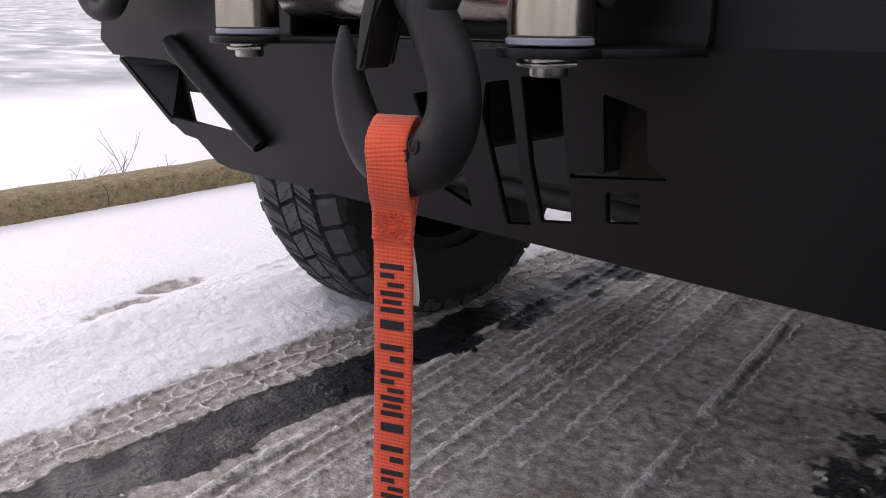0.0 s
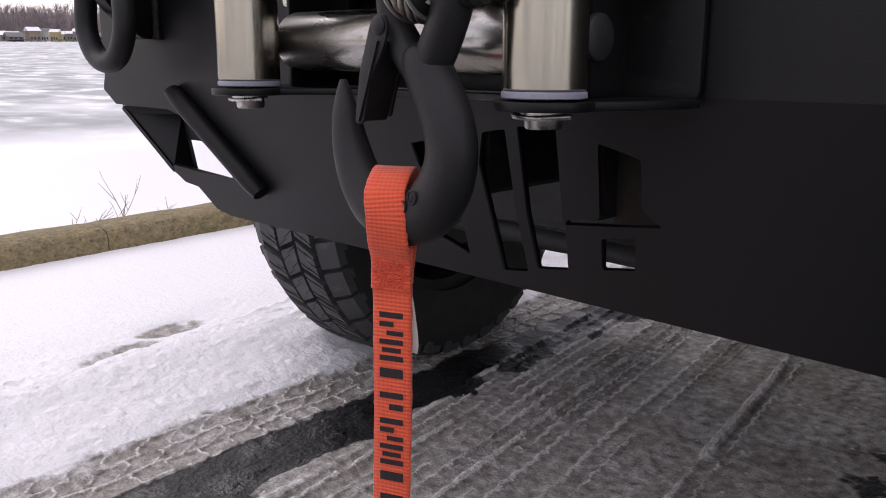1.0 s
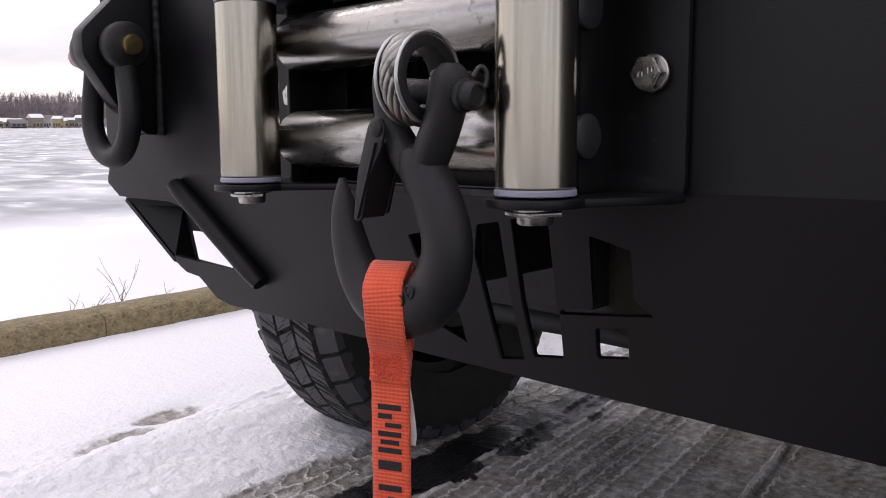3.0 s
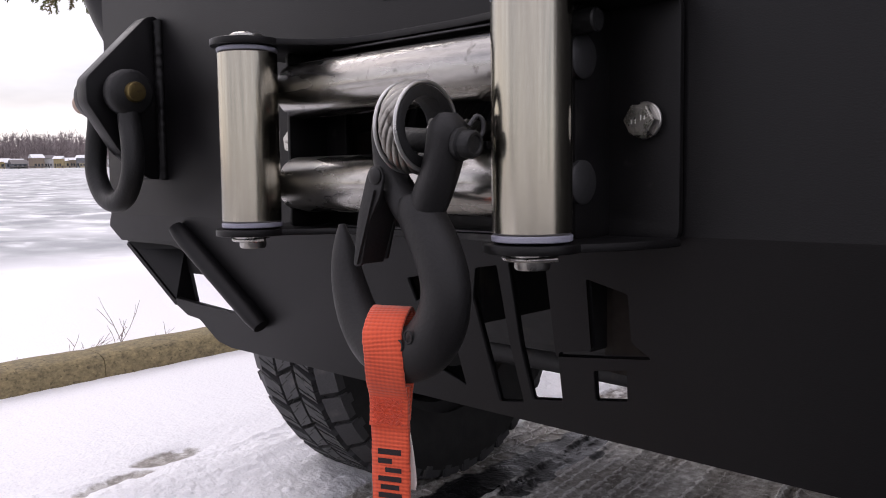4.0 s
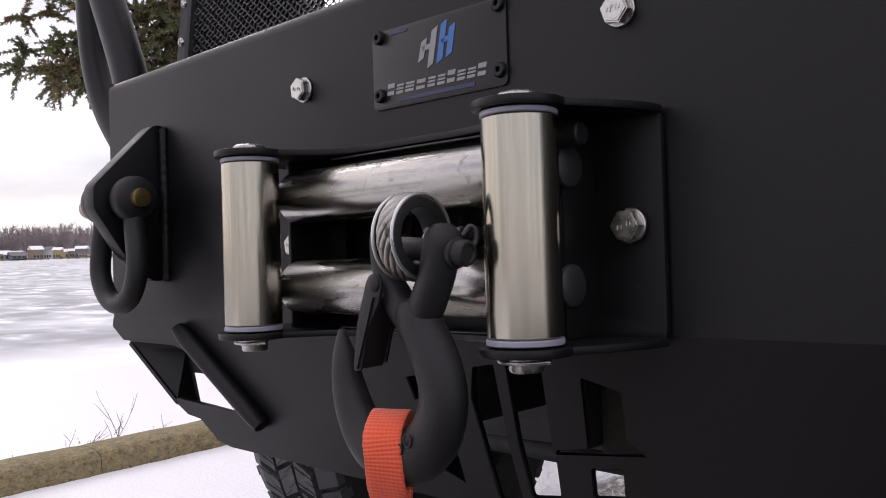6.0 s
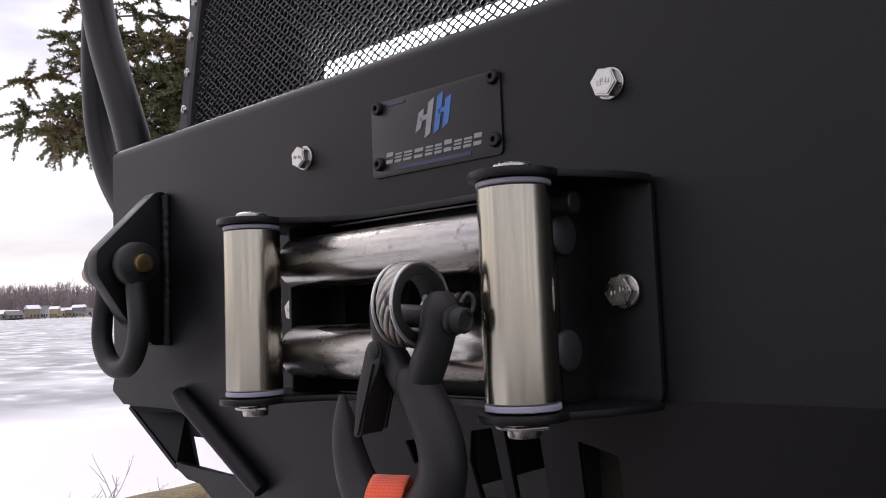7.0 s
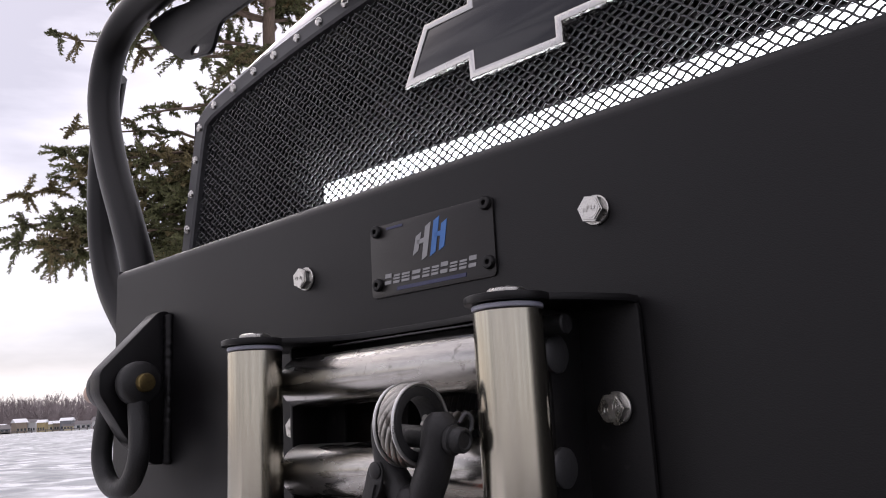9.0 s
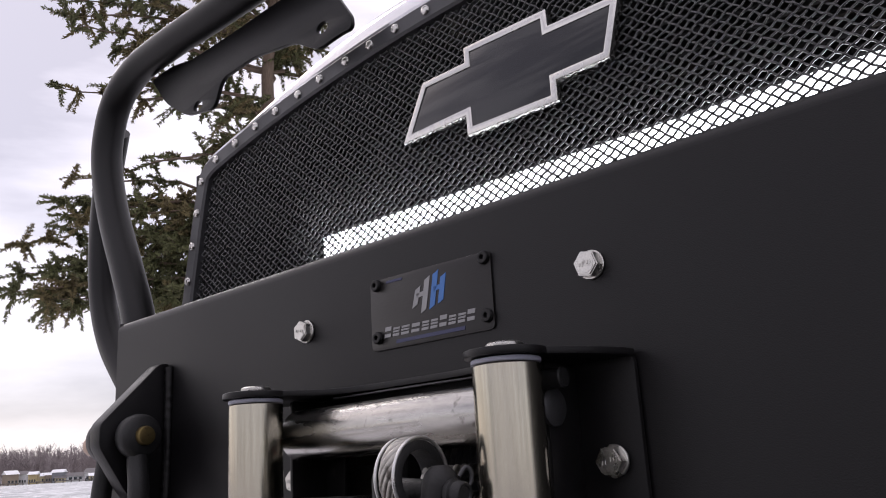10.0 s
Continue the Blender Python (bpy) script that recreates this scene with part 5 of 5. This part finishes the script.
    for x in (-1.043, 1.043):
        R, half, cy = 0.425, 0.145, 1.03
        cz = -HEIGHT + R - 0.012 + (0.021 if x < 0 else -0.012) 
        w = new("wheel")
        w.parent = tr
        build_tyre(w, x, cy, cz, R, half)
        s = -1 if x < 0 else 1
        part("rim", lathe([(0.262, -0.12), (0.262, -0.10), (0.235, -0.085), (0.235, 0.085), (0.262, 0.10), (0.262, 0.12), (0.225, 0.115), (0.20, 0.05), (0.06, 0.07), (0, 0.07)], (x, cy, cz), (x + s, cy, cz), 48), UNDER, w, "dark wheel rim", 40)
        part("hub", rod((x - s * 0.14, cy, cz), (x + s * 0.07, cy, cz), 0.14), UNDER, w, "", 40)
    for x in (-0.92, 0.92):
        w = new("wheel")
        w.parent = tr
        cz = -HEIGHT + 0.425 - 0.012 + (0.03 if x < 0 else 0.0)
        part("tyre", lathe([(0.25, -0.12), (0.34, -0.155), (0.415, -0.145), (0.425, -0.12), (0.425, 0.12), (0.415, 0.145), (0.34, 0.155), (0.25, 0.12)], (x, 4.6, cz), (x + 1, 4.6, cz), 64), RUBBER, w, "", 40)


build_truck()


# ---- timber edging along the shore ----
def build_timbers():
    for k, (y0, y1) in enumerate(((-4.10, -1.652), (-1.648, 0.845), (0.848, 3.343), (3.347, 5.85), (5.854, 8.4))):
        t = thing("timber", (-2.48, (y0 + y1) / 2, -0.02), "weathered yellow-brown landscape timber laid along the snow", "timber", "timbers along the shore", truck=False)
        b = bmesh.new()
        n = 60
        rows = []
        prof = [(-0.085, -0.03), (-0.090, 0.02), (-0.088, 0.095), (-0.080, 0.112), (-0.06, 0.120), (0.0, 0.124), (0.055, 0.120), (0.076, 0.110), (0.085, 0.094), (0.088, 0.02), (0.084, -0.03)]
        for i in range(n + 1):
            y = y0 + (y1 - y0) * i / n
            end = 0.006 if i in (0, n) else 0.0
            row = []
            for px, pz in prof:
                jit = 0.0035 * noise.noise(Vector((px * 30, y * 9, pz * 30 + k * 5)))
                row.append(b.verts.new((-2.465 + px * 1.12 * (1 - end * 8) + jit, y, pz * 0.84 * (1 - end * 6) + 0.003 * noise.noise(Vector((y * 7, px * 20, k))))))
            rows.append(row)
        for r0, r1 in zip(rows, rows[1:]):
            for j in range(len(prof) - 1):
                b.faces.new((r0[j], r0[j + 1], r1[j + 1], r1[j]))
        b.faces.new(rows[0][::-1])
        b.faces.new(rows[-1])
        bmesh.ops.recalc_face_normals(b, faces=b.faces[:])
        part("beam", b, TIMBER, t, "", 50)


build_timbers()


# ---- bare shrub behind the timber ----
def build_shrub(x, y, seed, tall, count):
    sh = thing("shrub", (x, y, -0.03), "bare leafless twigs rising through snow behind the timber", "shrub", "shrubs on the bank", truck=False)
    rng = random.Random(seed)
    for k in range(count):
        b = bmesh.new()
        a = rng.uniform(0, 6.28)
        lean = rng.uniform(0.25, 1.1)
        h = tall * rng.uniform(0.5, 1.0)
        p = Vector((x + rng.uniform(-0.1, 0.1), y + rng.uniform(-0.22, 0.22), -0.05))
        d = Vector((math.cos(a) * lean * 0.5, math.sin(a) * lean * 1.3 + 0.75, 0.75)).normalized()
        pts = [p.copy()]
        for i in range(9):
            d = (d + Vector((rng.uniform(-.16, .16), rng.uniform(-.16, .16), rng.uniform(-.10, .06)))).normalized()
            pts.append(pts[-1] + d * h / 9)
        sweep(pts, [0.0019 * (1 - 0.08 * i) for i in range(10)], 6, bm=b)
        for i in (3, 4, 5, 6, 7):
            if rng.random() < 0.75:
                q = [pts[i]]
                e = (d + Vector((rng.uniform(-.7, .7), rng.uniform(-.9, .9), rng.uniform(-.1, .5)))).normalized()
                for j in range(4):
                    e = (e + Vector((rng.uniform(-.2, .2), rng.uniform(-.2, .2), 0.05))).normalized()
                    q.append(q[-1] + e * h * rng.uniform(0.05, 0.10))
                sweep(q, [0.0014, 0.0012, 0.0010, 0.0009, 0.0006], 5, bm=b)
        part("twig", b, TWIG, sh)


build_shrub(-2.84, 1.02, 5, 0.34, 7)
build_shrub(-2.74, 0.76, 9, 0.20, 6)
build_shrub(-2.80, 1.75, 15, 0.16, 5)


# ---- cedar on the bank ----
def build_cedar():
    base = Vector((-8.375, 6.264, -0.6))
    tree = thing("cedar_tree", base, "evergreen cedar with drooping olive-green sprays against the sky", "tree", truck=False)
    rng = random.Random(21)
    trunk = bmesh.new()
    tp = [base + Vector((0.10 * math.sin(k * 0.9), 0.08 * math.cos(k * 1.3), k * 0.95)) for k in range(12)]
    sweep(tp, [0.17 - 0.0125 * k for k in range(12)], 14, bm=trunk)
    part("trunk", trunk, BARK, tree, "grey-brown shredded bark", 60)
    limbs, twigs = bmesh.new(), []
    along, deep = Vector((0.528, 0.849, 0)), Vector((-0.849, 0.528, 0))
    # tiers of limbs: how many, reach to either side, height of the tips, depth, and how leafy
    tiers = ((12, (-3.25, -2.2), (3.45, 4.75), 0.5, 1.0), (11, (-1.75, -0.9), (3.3, 4.55), 0.7, 1.0), (3, (-2.5, -1.3), (5.0, 5.7), 0.5, 0.30), (10, (-2.75, -1.7), (6.2, 7.9), 0.6, 0.6), (19, (-1.1, 1.2), (5.6, 8.6), 1.1, 0.95), (8, (0.6, 2.6), (3.6, 7.0), 1.0, 0.9), (8, (-1.8, 1.5), (8.3, 9.8), 1.0, 0.8), (6, (-0.6, 1.4), (3.6, 5.4), 1.3, 0.9))
    for count, reach, height, depth, leafy in tiers:
        for k in range(count):
            tip = along * rng.uniform(*reach) + deep * rng.uniform(-depth, depth) + Vector((0, 0, rng.uniform(*height)))
            start = Vector((0, 0, min(9.8, max(2.6, tip.z - rng.uniform(-0.25, 0.55)))))
            bow = Vector((rng.uniform(-.2, .2), rng.uniform(-.2, .2), rng.uniform(0.05, 0.30)))
            pts = [base + start.lerp(tip, i / 10) + bow * math.sin(math.pi * i / 10) + Vector((rng.uniform(-.03, .03), rng.uniform(-.03, .03), rng.uniform(-.03, .03))) for i in range(11)]
            sweep(pts, [0.030 * (1 - 0.09 * i) + 0.003 for i in range(11)], 6, bm=limbs)
            d = (tip - start).normalized()
            for i in range(3, 11):
                for _ in range(5 + (i > 6)):
                    if rng.random() > leafy:
                        continue
                    side = Vector((rng.uniform(-1, 1), rng.uniform(-1, 1), rng.uniform(-0.75, 0.65))).normalized()
                    twigs.append((pts[i], (d * 0.45 + side).normalized(), rng.uniform(0.16, 0.44)))
                    sweep([pts[i], pts[i] + twigs[-1][1] * twigs[-1][2] * 0.9 - Vector((0, 0, 0.18 * twigs[-1][2]))], [0.005, 0.0015], 4, bm=limbs)
    part("limb", limbs, BARK, tree, "", 60)
    for name, mat, chance in (("foliage", LEAF, 0.0), ("brown_foliage", LEAF2, 0.86)):
        V, F = [], []
        r2 = random.Random(33 if chance else 44)
        for p, d, ln in twigs:
            brown = hash_pick(p) > 0.68
            if brown != bool(chance):
                continue
            sprays = 20
            for j in range(sprays):
                f = (j + 0.5) / sprays
                q = p + d * (ln * f) + Vector((0, 0, -0.22 * ln * f * f))
                for _ in range(6):
                    e = (d * 0.7 + Vector((r2.uniform(-1, 1), r2.uniform(-1, 1), r2.uniform(-0.9, 0.5)))).normalized()
                    w = e.cross(Vector((r2.uniform(-1, 1), r2.uniform(-1, 1), r2.uniform(-1, 1)))).normalized()
                    s = r2.uniform(0.034, 0.085) * (1.15 - 0.5 * f)
                    t = s * 0.17
                    n0 = len(V)
                    V += [q, q + e * (s * 0.45) + w * t, q + e * s, q + e * (s * 0.45) - w * t]
                    F.append((n0, n0 + 1, n0 + 2, n0 + 3))
        me = bpy.data.meshes.new(name)
        b0 = BASE[tree]
        me.from_pydata([tuple(v - b0) for v in V], [], F)
        me.materials.append(mat)
        ob = new(name, me)
        ob.parent = tree
        ob["kind"] = "stuff"


def hash_pick(p):
    v = math.sin(p.x * 12.9 + p.y * 78.2 + p.z * 37.7) * 43758.5
    return v - math.floor(v)


build_cedar()


# ---- far shore ----
def build_far_shore():
    rng = random.Random(77)
    # bare woods all round the lake and behind the lot: thousands of thin upright forms on low hills
    V, F = [], []

    def clump(x, y, z, h, w):
        c = Vector((x, y, z))
        to = Vector((-y, x, 0)).normalized()
        for _ in range(5):
            o = c + to * rng.uniform(-w, w) * 0.6
            hh = h * rng.uniform(0.55, 1.0)
            ww = w * rng.uniform(0.15, 0.40)
            n0 = len(V)
            dep = Vector((x, y, 0)).normalized() * ww
            ring = [(-0.12, 0.0), (0.12, 0.0), (0.55, 0.34), (1.0, 0.62), (0.8, 0.86), (0.25, 1.0), (-0.3, 0.96), (-0.85, 0.82), (-1.0, 0.55), (-0.5, 0.32)]
            V.extend([tuple(o + to * (ww * u * rng.uniform(0.75, 1.2)) + Vector((0, 0, hh * v * rng.uniform(0.92, 1.06)))) for u, v in ring])
            V.append(tuple(o - dep + Vector((0, 0, hh * 0.65))))
            F.extend([(n0 + q, n0 + (q + 1) % 10, n0 + 10) for q in range(10)])

    def bare_tree(x, y, z, h):
        # thin trunk and a fan of tapering branches, all slim three-sided blades
        o = Vector((x, y, z))
        to = Vector((-y, x, 0)).normalized()
        dep = Vector((x, y, 0)).normalized()

        def blade(p, q, w):
            n0 = len(V)
            V.extend([tuple(p - to * w), tuple(p + to * w), tuple(p + dep * w), tuple(q)])
            F.extend([(n0, n0 + 1, n0 + 3), (n0 + 1, n0 + 2, n0 + 3), (n0 + 2, n0, n0 + 3)])

        top = o + Vector((0, 0, h)) + to * rng.uniform(-0.5, 0.5)
        blade(o, top, 0.20)
        for _ in range(16):
            f = rng.uniform(0.22, 0.85)
            p = o.lerp(top, f)
            reach = h * rng.uniform(0.12, 0.40) * (1.1 - 0.6 * f)
            q = p + to * rng.uniform(-1, 1) * reach * 0.8 + dep * rng.uniform(-1, 1) * reach * 0.5 + Vector((0, 0, reach * rng.uniform(0.4, 1.1)))
            blade(p, q, rng.uniform(0.09, 0.17))
            for _ in range(2):
                r = p.lerp(q, rng.uniform(0.4, 0.8))
                blade(r, r + to * rng.uniform(-1, 1) * reach * 0.4 + Vector((0, 0, reach * rng.uniform(0.2, 0.7))), 0.06)

    for k in range(3800):
        a = radians(90 + rng.uniform(36, 92))
        d = rng.uniform(392, 455)
        bare_tree(d * math.cos(a), d * math.sin(a), -1.0 + (d - 392) * 0.075, rng.uniform(6.0, 13.5))
    # unseen woods on the remaining sides, added to close the horizon in reflections
    for k in range(900):
        a = radians(90 + rng.uniform(92, 396))
        d = rng.uniform(400, 470)
        clump(d * math.cos(a), d * math.sin(a), -1.0, rng.uniform(6, 10), rng.uniform(2, 5))
    me = bpy.data.meshes.new("far_woods")
    me.from_pydata(V, [], F)
    me.materials.append(WOOD_FAR)
    tagged(new("far_woods", me), "brown-grey leafless woods along the far shore", "woods", kind="stuff")
    # low hill behind the woods
    b = bmesh.new()
    rings = []
    n = 240
    for d, h in ((385, -1.3), (400, 0.6), (430, 3.6), (470, 8.0), (520, 10.0)):
        rings.append([b.verts.new((d * math.cos(2 * math.pi * k / n), d * math.sin(2 * math.pi * k / n), h * (0.85 + 0.22 * math.sin(k * 0.31) * math.sin(k * 0.083) + 0.05 * math.sin(k * 1.7)))) for k in range(n)])
    for r0, r1 in zip(rings, rings[1:]):
        for k in range(n):
            b.faces.new((r0[k], r0[(k + 1) % n], r1[(k + 1) % n], r1[k]))
    bmesh.ops.recalc_face_normals(b, faces=b.faces[:])
    me = bpy.data.meshes.new("far_hill")
    b.to_mesh(me)
    b.free()
    me.materials.append(WOOD_FAR)
    tagged(new("backdrop_hill", me), "low wooded hills beyond the lake", "hill", kind="structure")
    # lake houses, docks and boats on the far bank, where the camera looks across
    walls = [material("house_" + nm, c, 0.8, vary=0.08, scale=0.4, fine=4, bump=0) for nm, c in (("yellow", (0.42, 0.34, 0.18)), ("white", (0.55, 0.55, 0.55)), ("grey", (0.22, 0.23, 0.25)), ("tan", (0.28, 0.23, 0.18)), ("cream", (0.48, 0.42, 0.28)))]
    roof_m = material("house_roof", (0.16, 0.15, 0.15), 0.9, vary=0.2, scale=0.5, fine=3, bump=0)
    snow_roof = material("snowy_roof", (0.75, 0.76, 0.78), 0.8, vary=0.05, scale=0.5, fine=3, bump=0)
    glass = material("house_glass", (0.05, 0.06, 0.07), 0.15, vary=0.1, scale=1, fine=4, bump=0)
    for k in range(52):
        a = radians(90 + 46 + k * 0.54 + rng.uniform(-0.45, 0.45))
        d = rng.uniform(372, 390)
        x, y = d * math.cos(a), d * math.sin(a)
        w, dp, h = rng.uniform(2.4, 7.0), rng.uniform(4, 7), rng.uniform(0.3, 3.0)
        hs = thing("lake_house", (x, y, -1.15), "small lakeside house on the far snowy bank", "house", "houses on the far shore", truck=False)
        rot = Matrix.Translation((x, y, 0)) @ Matrix.Rotation(a + math.pi / 2 + rng.uniform(-0.3, 0.3), 4, "Z")
        part("wall", box(-w / 2, w / 2, -dp / 2, dp / 2, -1.15, h, 0, 1, None, rot), rng.choice(walls), hs)
        b = bmesh.new()
        vs = [b.verts.new(rot @ Vector(q)) for q in ((-w / 2 - .4, -dp / 2 - .4, h), (w / 2 + .4, -dp / 2 - .4, h), (w / 2 + .4, dp / 2 + .4, h), (-w / 2 - .4, dp / 2 + .4, h), (-w / 2 - .4, 0, h + dp * 0.24), (w / 2 + .4, 0, h + dp * 0.24))]
        for f in ((0, 1, 5, 4), (2, 3, 4, 5), (0, 4, 3), (1, 2, 5), (3, 2, 1, 0)):
            b.faces.new([vs[i] for i in f])
        part("roof", b, snow_roof if rng.random() < 0.5 else roof_m, hs)
        for j in range(3):
            wx = (-0.3 + 0.3 * j) * w
            for sgn in (-1, 1):
                y0, y1 = sorted((sgn * (dp / 2 - 0.1), sgn * (dp / 2 + 0.05)))
                part("window", box(wx - 0.09 * w, wx + 0.09 * w, y0, y1, -0.4, min(0.6, h - 0.3), 0, 1, None, rot), glass, hs)
    dock_m = material("dock_wood", (0.13, 0.12, 0.11), 0.9, vary=0.2, scale=0.6, fine=4, bump=0)
    for k in range(20):
        a = radians(90 + 46 + k * 1.35 + rng.uniform(-0.3, 0.3))
        d = rng.uniform(352, 366)
        dk = thing("boat_dock", (d * math.cos(a), d * math.sin(a), -1.15), "dark wooden boat dock standing in the lake ice", "dock", "docks on the far shore", truck=False)
        rot = Matrix.Translation((d * math.cos(a), d * math.sin(a), 0)) @ Matrix.Rotation(a, 4, "Z")
        L = rng.uniform(5, 9)
        part("deck", box(-1.0, 14, -L / 2, L / 2, -0.55, -0.30, 0, 1, None, rot), dock_m, dk)
        for py in (-0.48, -0.16, 0.16, 0.48):
            part("post", box(-1.0, -0.6, py * L - 0.2, py * L + 0.2, -1.15, rng.uniform(-0.3, 0.25), 0, 1, None, rot), dock_m, dk)


build_far_shore()
